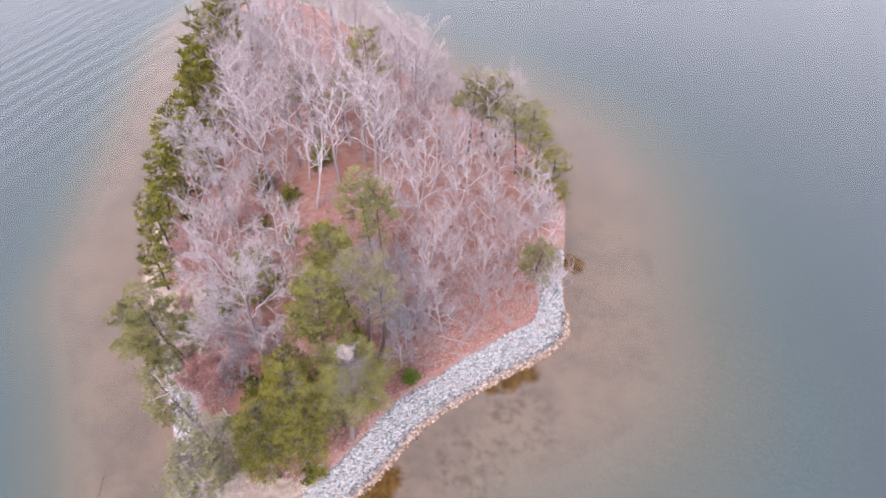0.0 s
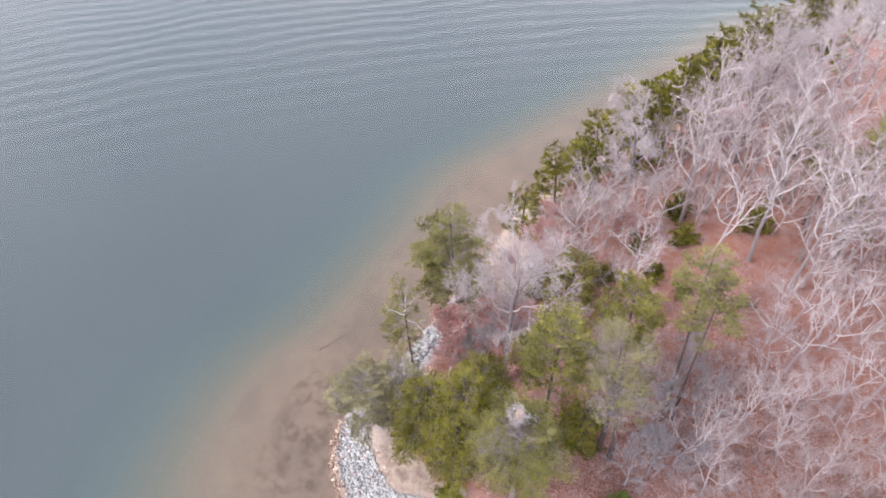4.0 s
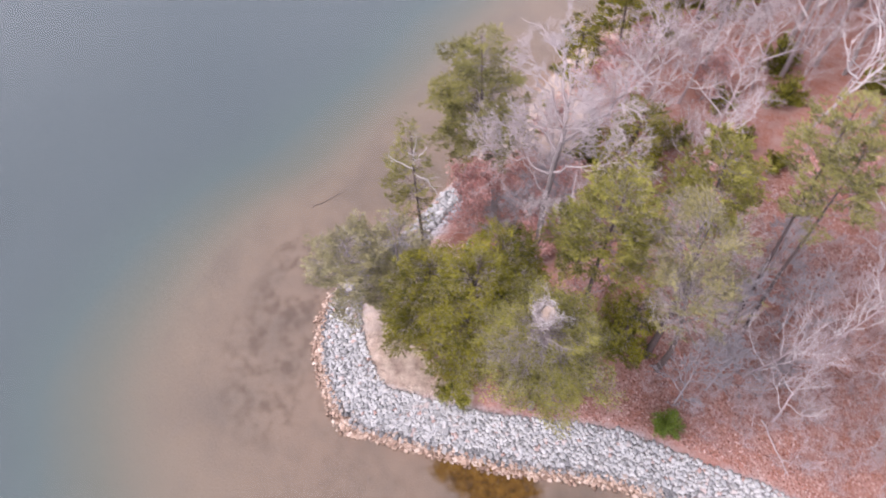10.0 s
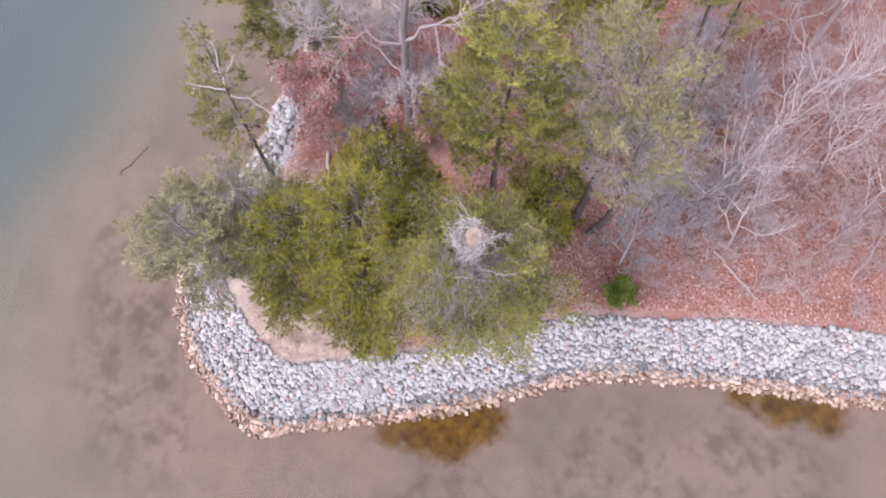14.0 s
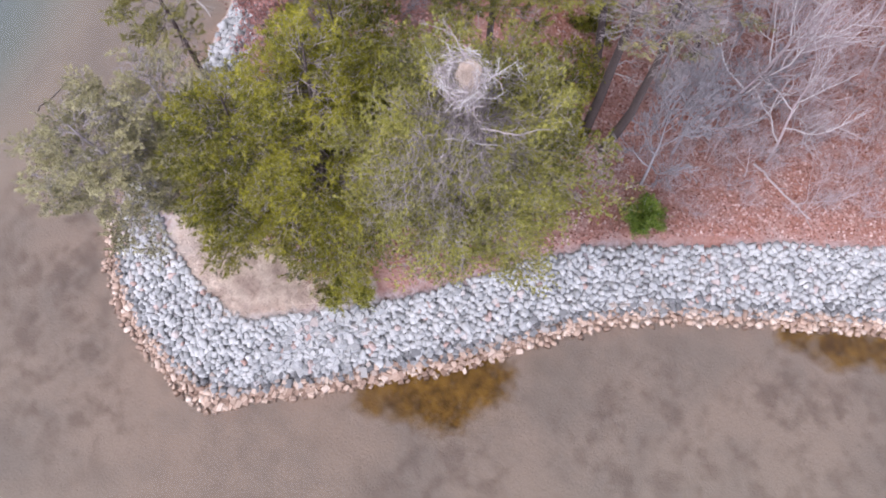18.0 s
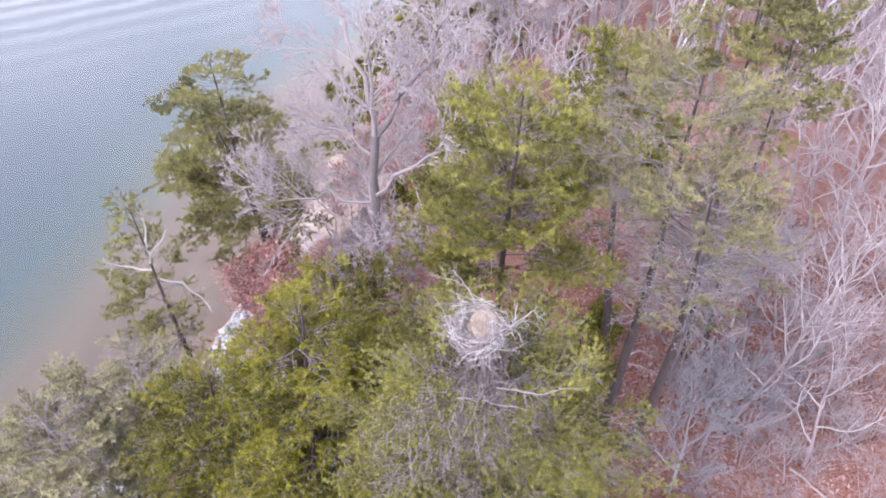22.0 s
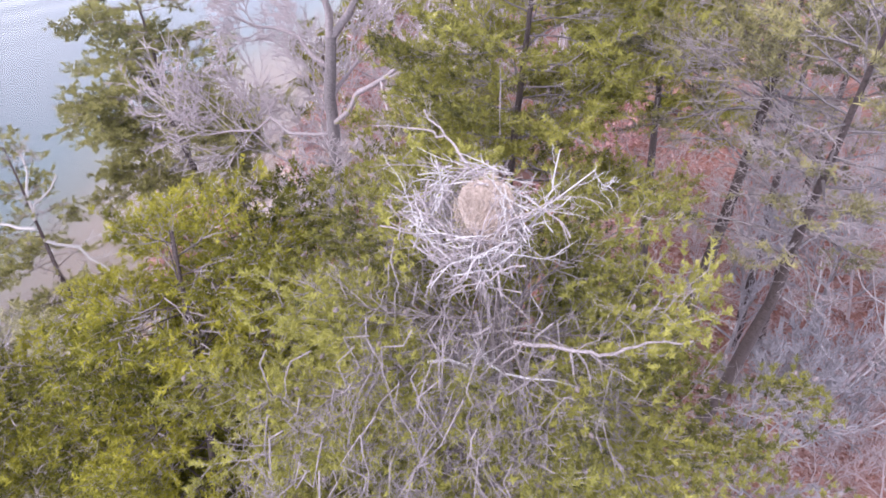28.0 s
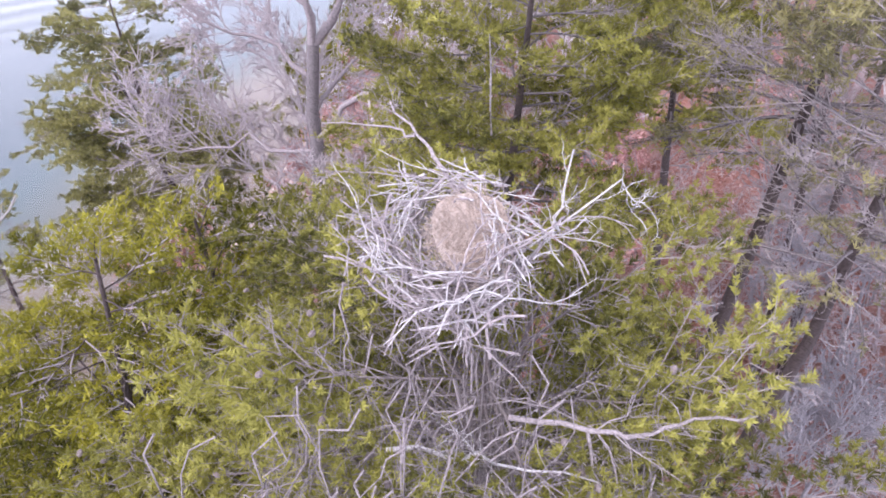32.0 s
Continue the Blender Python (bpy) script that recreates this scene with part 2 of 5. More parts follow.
def ground_material():
    m, nt, b = begin("island_and_lake_bed", 0.95, 0.1)
    geo = nt.nodes.new("ShaderNodeNewGeometry")
    xyz = nt.nodes.new("ShaderNodeSeparateXYZ")
    nt.links.new(geo.outputs["Position"], xyz.inputs[0])

    def attribute(name):
        a = nt.nodes.new("ShaderNodeAttribute")
        a.attribute_name = name
        return a.outputs["Fac"]

    fine, mid, broad = noise_at(nt, 9, 6, 0.7, "world"), noise_at(nt, 1.1, 5, 0.6, "world"), noise_at(nt, 0.13, 4, 0.6, "world")
    litter = ramp(nt, fine, [(0.25, (0.11, 0.044, 0.034)), (0.5, (0.36, 0.172, 0.135)), (0.75, (0.54, 0.34, 0.292))])
    litter = mix(nt, ramp(nt, mid, [(0.38, (0, 0, 0)), (0.66, (0.8, 0.8, 0.8))]), litter, (0.40, 0.285, 0.265))
    litter = mix(nt, ramp(nt, broad, [(0.42, (0, 0, 0)), (0.7, (0.5, 0.5, 0.5))]), litter, (0.30, 0.125, 0.09))
    sand = ramp(nt, mid, [(0.3, (0.41, 0.34, 0.295)), (0.7, (0.59, 0.515, 0.455))])
    sand = mix(nt, maths(nt, "MULTIPLY", fine, 0.5), sand, (0.50, 0.36, 0.30))
    depth = maths(nt, "MULTIPLY", xyz.outputs["Z"], -0.2)
    depth = maths(nt, "ADD", depth, maths(nt, "MULTIPLY", maths(nt, "SUBTRACT", mid, 0.5), 0.04))
    bed = ramp(nt, depth, [(0.0, (0.40, 0.29, 0.235)), (0.06, (0.40, 0.312, 0.26)), (0.17, (0.37, 0.31, 0.258)), (0.34, (0.245, 0.262, 0.235)), (0.58, (0.176, 0.238, 0.25)), (0.82, (0.165, 0.218, 0.242)), (1.0, (0.168, 0.22, 0.248))])
    cloud = noise_at(nt, 0.22, 5, 0.65, "world")
    silt = ramp(nt, cloud, [(0.42, (0, 0, 0)), (0.62, (0.65, 0.65, 0.65))])
    shallow = maths(nt, "LESS_THAN", depth, 0.22)
    bed = mix(nt, maths(nt, "MULTIPLY", silt, shallow), bed, (0.27, 0.235, 0.21))
    blot = mix(nt, ramp(nt, mid, [(0.46, (0, 0, 0)), (0.64, (0.42, 0.42, 0.42))]), (0, 0, 0), attribute("debris"))
    bed = mix(nt, blot, bed, (0.15, 0.11, 0.095))
    weed = maths(nt, "ADD", attribute("weed"), maths(nt, "MULTIPLY", maths(nt, "SUBTRACT", noise_at(nt, 2.2, 5, 0.65, "world"), 0.5), 1.1))
    weed = ramp(nt, weed, [(0.30, (0, 0, 0)), (0.95, (0.95, 0.95, 0.95))])
    bed = mix(nt, weed, bed, ramp(nt, noise_at(nt, 1.6, 5, 0.7, "world"), [(0.36, (0.095, 0.05, 0.014)), (0.66, (0.29, 0.16, 0.032))]))
    edge = maths(nt, "ADD", attribute("litter"), maths(nt, "MULTIPLY", maths(nt, "SUBTRACT", mid, 0.5), 0.7))
    land = mix(nt, ramp(nt, edge, [(0.42, (0, 0, 0)), (0.58, (1, 1, 1))]), sand, litter)
    land = mix(nt, attribute("rip"), land, ramp(nt, noise_at(nt, 5.0, 3, 0.6, "world"), [(0.35, (0.13, 0.12, 0.12)), (0.6, (0.42, 0.42, 0.45))]))
    under = maths(nt, "LESS_THAN", xyz.outputs["Z"], 0.03)
    nt.links.new(mix(nt, under, land, bed), b.inputs["Base Color"])
    bump(nt, b, maths(nt, "ADD", fine, mid), 0.7, 0.12)
    return m


def water_material():
    m, nt, b = begin("lake_water")
    nt.nodes.remove(b)
    out = nt.nodes["Material Output"]
    geo = nt.nodes.new("ShaderNodeNewGeometry")
    xyz = nt.nodes.new("ShaderNodeSeparateXYZ")
    nt.links.new(geo.outputs["Position"], xyz.inputs[0])
    # boat-wake ripples: wide arcs round a far centre
    dx, dy = maths(nt, "SUBTRACT", xyz.outputs["X"], 231.0), maths(nt, "SUBTRACT", xyz.outputs["Y"], -64.0)
    far = maths(nt, "SQRT", maths(nt, "ADD", maths(nt, "MULTIPLY", dx, dx), maths(nt, "MULTIPLY", dy, dy)))
    wobble = noise_at(nt, 0.05, 2, 0.5, "world")
    far = maths(nt, "ADD", far, maths(nt, "MULTIPLY", wobble, 5.0))
    run = maths(nt, "SUBTRACT", far, 300.0)
    phase = maths(nt, "ADD", maths(nt, "MULTIPLY", run, 1.2), maths(nt, "MULTIPLY", maths(nt, "MULTIPLY", run, run), 0.014))
    waves = maths(nt, "SINE", phase)
    gain = nt.nodes.new("ShaderNodeMapRange")
    gain.inputs["From Min"].default_value, gain.inputs["From Max"].default_value = 305, 330
    gain.clamp, gain.interpolation_type = True, "SMOOTHSTEP"
    nt.links.new(far, gain.inputs["Value"])
    fade = nt.nodes.new("ShaderNodeMapRange")
    fade.inputs["From Min"].default_value, fade.inputs["From Max"].default_value = 385, 345
    nt.links.new(far, fade.inputs["Value"])
    west = nt.nodes.new("ShaderNodeMapRange")
    west.inputs["From Min"].default_value, west.inputs["From Max"].default_value = -25, -45
    nt.links.new(xyz.outputs["X"], west.inputs["Value"])
    waves = maths(nt, "MULTIPLY", waves, maths(nt, "MULTIPLY", maths(nt, "MULTIPLY", gain.outputs[0], fade.outputs[0]), west.outputs[0]))
    height = maths(nt, "MULTIPLY", waves, 0.021)
    bm = node(nt, "ShaderNodeBump", Strength=1.0, Distance=1.0)
    nt.links.new(height, bm.inputs["Height"])
    clear = node(nt, "ShaderNodeBsdfTransparent", Color=(0.97, 0.98, 0.98, 1))
    gloss = node(nt, "ShaderNodeBsdfGlossy", Color=(1, 1, 1, 1), Roughness=0.06)
    fres = node(nt, "ShaderNodeFresnel", IOR=1.33)
    nt.links.new(bm.outputs[0], gloss.inputs["Normal"])
    nt.links.new(bm.outputs[0], fres.inputs["Normal"])
    ms = nt.nodes.new("ShaderNodeMixShader")
    nt.links.new(fres.outputs[0], ms.inputs[0])
    nt.links.new(clear.outputs[0], ms.inputs[1])
    nt.links.new(gloss.outputs[0], ms.inputs[2])
    nt.links.new(ms.outputs[0], out.inputs["Surface"])
    return m


def leaf_material():
    m, nt, b = begin("fallen_leaves", 0.9, 0.1)
    g = nt.nodes.new("ShaderNodeNewGeometry").outputs["Random Per Island"]
    nt.links.new(ramp(nt, g, [(0.0, (0.20, 0.085, 0.065)), (0.4, (0.35, 0.185, 0.155)), (0.75, (0.47, 0.295, 0.265)), (1.0, (0.57, 0.43, 0.40))]), b.inputs["Base Color"])
    return m


# ---- mesh helpers ----
def fast_mesh(name, verts, faces):
    """A mesh from arrays: vertices N x 3, faces M x k."""
    verts, faces = np.asarray(verts, np.float32), np.asarray(faces, np.int32)
    me = bpy.data.meshes.new(name)
    me.vertices.add(len(verts))
    me.vertices.foreach_set("co", verts.ravel())
    k = faces.shape[1]
    me.loops.add(faces.size)
    me.loops.foreach_set("vertex_index", faces.ravel())
    me.polygons.add(len(faces))
    me.polygons.foreach_set("loop_start", np.arange(len(faces), dtype=np.int32) * k)
    me.update(calc_edges=True)
    return me


class Geo:
    """Collects arrays of vertices and faces of one kind."""

    def __init__(self):
        self.v, self.f, self.n = [], [], 0

    def add(self, v, f):
        self.v.append(np.asarray(v))
        self.f.append(np.asarray(f) + self.n)
        self.n += len(v)

    def tube(self, pts, radii, k=5):
        pts = np.asarray(pts, float)
        d = np.gradient(pts, axis=0)
        d /= np.linalg.norm(d, axis=1)[:, None] + 1e-9
        ref = np.where(np.abs(d[:, 2:3]) > 0.9, [[1.0, 0, 0]], [[0, 0, 1.0]])
        u = np.cross(d, ref)
        u /= np.linalg.norm(u, axis=1)[:, None] + 1e-9
        w = np.cross(d, u)
        a = np.arange(k) * 2 * np.pi / k
        ring = np.cos(a)[None, :, None] * u[:, None] + np.sin(a)[None, :, None] * w[:, None]
        v = (pts[:, None] + ring * np.asarray(radii)[:, None, None]).reshape(-1, 3)
        n = len(pts)
        i = np.arange(n - 1)[:, None] * k
        j = np.arange(k)[None, :]
        jn = (j + 1) % k
        f = np.stack([i + j, i + jn, i + k + jn, i + k + j], -1).reshape(-1, 4)
        self.add(v, f)

    def mesh(self, name):
        return fast_mesh(name, np.concatenate(self.v), np.concatenate(self.f))


def part_of(name, me, material, parent, label="", smooth=True):
    if me.materials:
        me.materials.clear()
    me.materials.append(material)
    if smooth:
        me.polygons.foreach_set("use_smooth", np.ones(len(me.polygons), bool))
    ob = new(name, me)
    ob.parent = parent
    if label:
        ob["label"] = label
    return ob


def unit(v):
    return v / (np.linalg.norm(v) + 1e-9)


def smoothstep(a, b, x):
    t = np.clip((x - a) / (b - a), 0, 1)
    return t * t * (3 - 2 * t)


# ---- the plan: waterline of the island ----
SOUTH = [(-22.4, 25.5), (-20.9, 24.0), (-19.0, 22.9), (-16.7, 22.3), (-14.3, 22.1), (-13.0, 22.4), (-11.9, 23.7), (-9.9, 25.6), (-7.8, 27.8), (-5.7, 30.1),
         (-4.1, 32.4), (-2.1, 34.8), (0.5, 36.8), (3.2, 38.6), (5.8, 40.3), (8.5, 41.8), (11.3, 43.8), (12.4, 45.3), (12.7, 48.0)]
EAST = [(12.6, 50.2), (13.2, 54.0), (13.8, 58.6), (14.6, 64.5), (14.2, 70.0), (11.5, 77.0), (7.0, 82.0), (1.0, 87.0), (-4.0, 92.0), (-9.0, 99.5), (-15.0, 109.0), (-22.0, 117.0), (-30.0, 121.0)]
WEST = [(-36.0, 119.0), (-38.5, 110.0), (-38.0, 98.0), (-37.5, 85.0), (-36.5, 75.0), (-35.8, 67.0), (-35.3, 61.0), (-34.8, 56.0), (-33.5, 52.0), (-31.3, 48.0), (-29.3, 44.0), (-28.0, 40.8),
        (-26.3, 36.5), (-24.8, 33.0), (-24.0, 30.0), (-23.6, 27.5)]
INNER = [(-20.6, 26.6), (-19.4, 26.2), (-18.0, 25.6), (-16.4, 25.3), (-14.8, 25.1), (-13.9, 25.3), (-12.6, 26.6), (-10.4, 28.5), (-8.6, 30.7), (-7.2, 32.6), (-5.7, 34.6),
         (-4.3, 36.2), (-1.2, 38.6), (1.6, 40.7), (4.6, 42.8), (7.0, 44.3), (8.9, 45.4), (9.6, 46.6), (9.9, 48.0)]
SHORE = np.array(SOUTH + EAST + WEST)


def shore_distance(x, y):
    """Metres inside the waterline (outside: minus)."""
    p = np.stack([np.ravel(x), np.ravel(y)], -1).astype(float)
    a, b = SHORE, np.roll(SHORE, -1, 0)
    best, inside = np.full(len(p), 1e9), np.zeros(len(p), bool)
    for (ax, ay), (bx, by) in zip(a, b):
        e = np.array([bx - ax, by - ay])
        t = np.clip(((p[:, 0] - ax) * e[0] + (p[:, 1] - ay) * e[1]) / (e @ e), 0, 1)
        best = np.minimum(best, np.hypot(p[:, 0] - ax - t * e[0], p[:, 1] - ay - t * e[1]))
        cross = (ay > p[:, 1]) != (by > p[:, 1])
        xi = ax + (p[:, 1] - ay) / (by - ay + 1e-12) * (bx - ax)
        inside ^= cross & (p[:, 0] < xi)
    return np.where(inside, best, -best).reshape(np.shape(x))


def ripple(x, y, s):
    return (np.sin(x * 0.31 * s + 1.3) * np.cos(y * 0.27 * s + 0.4) + 0.5 * np.sin(x * 0.83 * s - y * 0.71 * s)) / 1.5


def terrain(x, y):
    x, y = np.asarray(x, float), np.asarray(y, float)
    d = shore_distance(x, y)
    beach = smoothstep(-20, -26, x) * smoothstep(42, 47, y)
    bank = 1.7 * np.clip(d / 3.3, 0, 1)
    sandy = 0.10 * np.clip(d, 0, 5) + 1.2 * smoothstep(4, 8, d)
    land = bank * (1 - beach) + sandy * beach + 4.2 * smoothstep(4, 24, d) + 0.12 * ripple(x, y, 1.0) * smoothstep(3, 6, d)
    o = np.maximum(-d, 0)
    shelf = 11.5 + 11 * smoothstep(26, 2, y) * smoothstep(-60, -30, x) + 1.5 * ripple(x, y, 0.4)
    bed = -0.30 * smoothstep(0, 1.2, o) - 0.055 * np.minimum(o, shelf) - 4.2 * smoothstep(0, 1, (o - shelf * 0.45) / (23 + 17 * smoothstep(0, 15, x)))
    return np.where(d > 0, land, bed)


def ground_at(x, y):
    return float(terrain(np.array([x]), np.array([y]))[0])


# ---- ground, lake bed and water ----
def sheet_axis(a, b, step):
    out = [500.0, 1400.0, 3200.0]
    near = list(np.arange(a, b, step))
    grow = [6, 14, 28, 60, 130]
    return np.array([a - v for v in out[::-1]] + [a - g for g in grow[::-1]] + near + [b + g for g in grow] + [b + v for v in out])


gx, gy = sheet_axis(-62, 42, 0.6), sheet_axis(-8, 130, 0.75)
X, Y = np.meshgrid(gx, gy)
Z = terrain(X, Y)
nx, ny = len(gx), len(gy)
i, j = np.meshgrid(np.arange(nx - 1), np.arange(ny - 1))
q = (j * nx + i).ravel()
gm = fast_mesh("ground", np.stack([X, Y, Z], -1).reshape(-1, 3), np.stack([q, q + 1, q + nx + 1, q + nx], -1))
D = shore_distance(X, Y)


def near_points(pts, reach):
    best = np.zeros_like(X)
    for px, py, r in pts:
        best = np.maximum(best, smoothstep(1.0, 0.45, np.hypot(X - px, Y - py) / (r * reach)))
    return best


beach_side = smoothstep(-20, -26, X) * smoothstep(42, 47, Y)
tip_sand = near_points([(-14.2, 26.6, 2.6), (-16.6, 26.4, 1.6), (-19.3, 32.4, 2.2), (-22.5, 31.5, 1.5), (-18.0, 27.3, 2.2), (-11.2, 28.6, 1.6)], 1.0)
fields = {
    "litter": np.where((Y > 63) | ((X > 0) & (Y > 53)), 1.0, smoothstep(1.6, 3.0, D)) * (1 - beach_side) * (1 - tip_sand) + np.where(Y > 90, 1.0, np.where(Y > 64, smoothstep(0.5, 2.0, D), smoothstep(5.0, 7.5, D))) * beach_side,
    "rip": smoothstep(-0.4, 0.2, D) * smoothstep(3.2, 2.4, D) * (1 - beach_side) * np.where(X > 0, smoothstep(55, 51, Y), smoothstep(40, 37, Y)),
    "weed": near_points([(-8.2, 26.5, 1.5), (-7.0, 27.3, 1.8), (-6.0, 28.4, 1.9), (-5.0, 29.6, 1.7), (-5.5, 27.6, 1.5), (4.4, 38.8, 1.3), (6.2, 39.6, 1.7), (8.2, 40.6, 1.7), (14.2, 55.5, 2.4)], 1.0),
    "debris": near_points([(-24.0, 23.0, 3.0), (-21.5, 20.5, 3.5), (-18.0, 18.5, 3.0), (-26.5, 25.0, 2.5), (2.0, 31.0, 4.0), (7.0, 35.0, 4.0), (-3.0, 24.0, 3.5)], 1.3) + 0.35 * smoothstep(-9, -2, D),
}
for key, values in fields.items():
    gm.attributes.new(key, "FLOAT", "POINT").data.foreach_set("value", values.ravel().astype(np.float32))
gm.materials.append(ground_material())
gm.polygons.foreach_set("use_smooth", np.ones(len(gm.polygons), bool))
tagged(new("ground", gm), "island ground of russet leaf litter with sandy shore and lake bed", "ground", kind="structure")

wm = fast_mesh("water", [(-3300, -3300, 0), (3300, -3300, 0), (3300, 3300, 0), (-3300, 3300, 0)], [(0, 1, 2, 3)])
wm.materials.append(water_material())
tagged(new("water", wm), "calm grey-blue lake water, tan in the shallows, with wake ripples", "water", kind="structure")


# ---- trees ----
def bough(rng, p, d, length, segments, wander, lift):
    """A crooked line that starts at p towards d and bends upward by lift."""
    pts, d = [np.array(p, float)], unit(np.array(d, float))
    for _ in range(segments):
        d = unit(d + rng.normal(0, wander, 3) + np.array([0, 0, lift]))
        pts.append(pts[-1] + d * length / segments)
    return np.array(pts)


def along(pts, t):
    s = t * (len(pts) - 1)
    i = min(int(s), len(pts) - 2)
    return pts[i] + (pts[i + 1] - pts[i]) * (s - i), unit(pts[i + 1] - pts[i])


def aside(rng, d, angle):
    """d turned by that angle to a random side."""
    r = rng.normal(0, 1, 3)
    r = unit(r - d * (r @ d))
    return unit(d * np.cos(angle) + r * np.sin(angle))


def sprout(rng, g, pts, r, plan, level, ends, twig=0.009, curl=0):
    """Twigs and twigs' twigs on a bough, down to the last level of the plan."""
    if level >= len(plan):
        return
    count, share, spread, lift, thin = plan[level]
    whole = np.linalg.norm(np.diff(pts, axis=0), axis=1).sum()
    for _ in range(count):
        t = rng.uniform(0.22, 1.0)
        p, d = along(pts, t)
        ln = whole * share * rng.uniform(0.6, 1.2) * (1.15 - 0.55 * t)
        rr = max(r * thin * (1.1 - 0.5 * t), twig)
        last = level == len(plan) - 1
        q = bough(rng, p, aside(rng, d, spread * rng.uniform(0.7, 1.3)), ln, (1 if last else 2) + curl, 0.2 + 0.06 * curl, lift)
        g.tube(q, np.linspace(rr, rr * 0.45, len(q)), 3)
        ends.append(q[-1])
        sprout(rng, g, q, rr, plan, level + 1, ends, twig, curl)


def bare_tree(seed, height, spread, fork=0.4, limbs=9, trunk_r=0.16, plan=None, lean=(0, 0), material=None, stem=None, name="bare_tree", k=6, first=0.42, leaves=0, twig=0.015, sway=0.075, curl=0, branch=None):
    """A leafless tree: trunk and each limb with its twigs. Its foot is at the origin."""
    rng = np.random.default_rng(seed)
    plan = plan or [(7, 0.55, 0.75, 0.10, 0.5), (6, 0.5, 0.7, 0.06, 0.55), (4, 0.6, 0.65, 0.03, 0.65)]
    material = material or PALE_BARK
    tree = new(name)
    top = height * 0.82
    trunk = bough(rng, (0, 0, -0.3), (lean[0], lean[1], 1), top, 9, sway, 0.02)
    g = Geo()
    g.tube(trunk, trunk_r * np.linspace(1.25, 0.22, len(trunk)), k)
    part_of("trunk", g.mesh("trunk"), stem or material, tree)
    every, twigs, forks = [], Geo(), Geo()
    for n in range(limbs):
        t = fork + (1 - fork) * (n + rng.uniform(0.1, 0.9)) / limbs
        p, d = along(trunk, min(t, 0.999))
        az = n * 2.4 + rng.uniform(-0.4, 0.4)
        ang = rng.uniform(0.65, 1.1) * (1.15 - 0.5 * t)
        dirn = np.array([np.cos(az) * np.sin(ang), np.sin(az) * np.sin(ang), np.cos(ang)])
        ln = spread * rng.uniform(0.8, 1.15) * (1.2 - 0.45 * (t - fork) / (1 - fork))
        r = trunk_r * (1.15 - 0.75 * t) * first * 1.5
        q = bough(rng, p, dirn, ln, 7, 0.17, 0.09)
        g = Geo()
        g.tube(q, np.linspace(r, r * 0.3, len(q)), 5)
        lines = [q]
        for _ in range(plan[0][0]):
            at = rng.uniform(0.25, 0.97)
            p, d = along(q, at)
            f = bough(rng, p, aside(rng, d, plan[0][2] * rng.uniform(0.7, 1.3)), ln * plan[0][1] * rng.uniform(0.6, 1.2) * (1.15 - 0.55 * at), 3 + curl, 0.18, plan[0][3])
            (forks if branch else twigs).tube(f, np.linspace(r * 0.5, max(r * 0.18, twig * 0.7), len(f)), 4)
            lines.append(f)
            every.append(f[-1])
        part_of("limb", g.mesh("limb"), branch or material, tree)
        for f in lines:
            sprout(rng, twigs, f, r * 0.4, plan[1:], 0, every, twig, curl)
    if branch:
        tagged(part_of("branch_spray", forks.mesh("branch_spray"), branch, tree), kind="stuff")
    spray = tagged(part_of("twig_spray", twigs.mesh("twig_spray"), material, tree), kind="stuff")
    if leaves:
        pick = np.array(every)[rng.choice(len(every), min(leaves, len(every)), False)]
        part_of("leaves", tufts(rng, pick, np.tile([0, 0, 0.3], (len(pick), 1)), 8, 0.14, 0.10, 0.22), RUSSET, spray, "clinging russet dead leaves", False)
    return tree


def tufts(rng, at, axis, blades, length, width, scatter):
    """Needle or leaf tufts as one mesh: narrow blades that fan out round each place."""
    n = len(at)
    d = np.repeat(axis, blades, 0) + rng.normal(0, 0.62, (n * blades, 3))
    d /= np.linalg.norm(d, axis=1)[:, None] + 1e-9
    p = np.repeat(at, blades, 0) + rng.normal(0, scatter, (n * blades, 3)) * np.array([1, 1, 0.6])
    side = np.cross(d, rng.normal(0, 1, (n * blades, 3)))
    side /= np.linalg.norm(side, axis=1)[:, None] + 1e-9
    ln = length * rng.uniform(0.6, 1.25, (n * blades, 1))
    v = np.stack([p + side * width * 0.5, p + d * ln, p - side * width * 0.5], 1)
    f = np.arange(n * blades * 3).reshape(-1, 3)
    return fast_mesh("needles", v.reshape(-1, 3), f)


CROWN_POINTS = {}


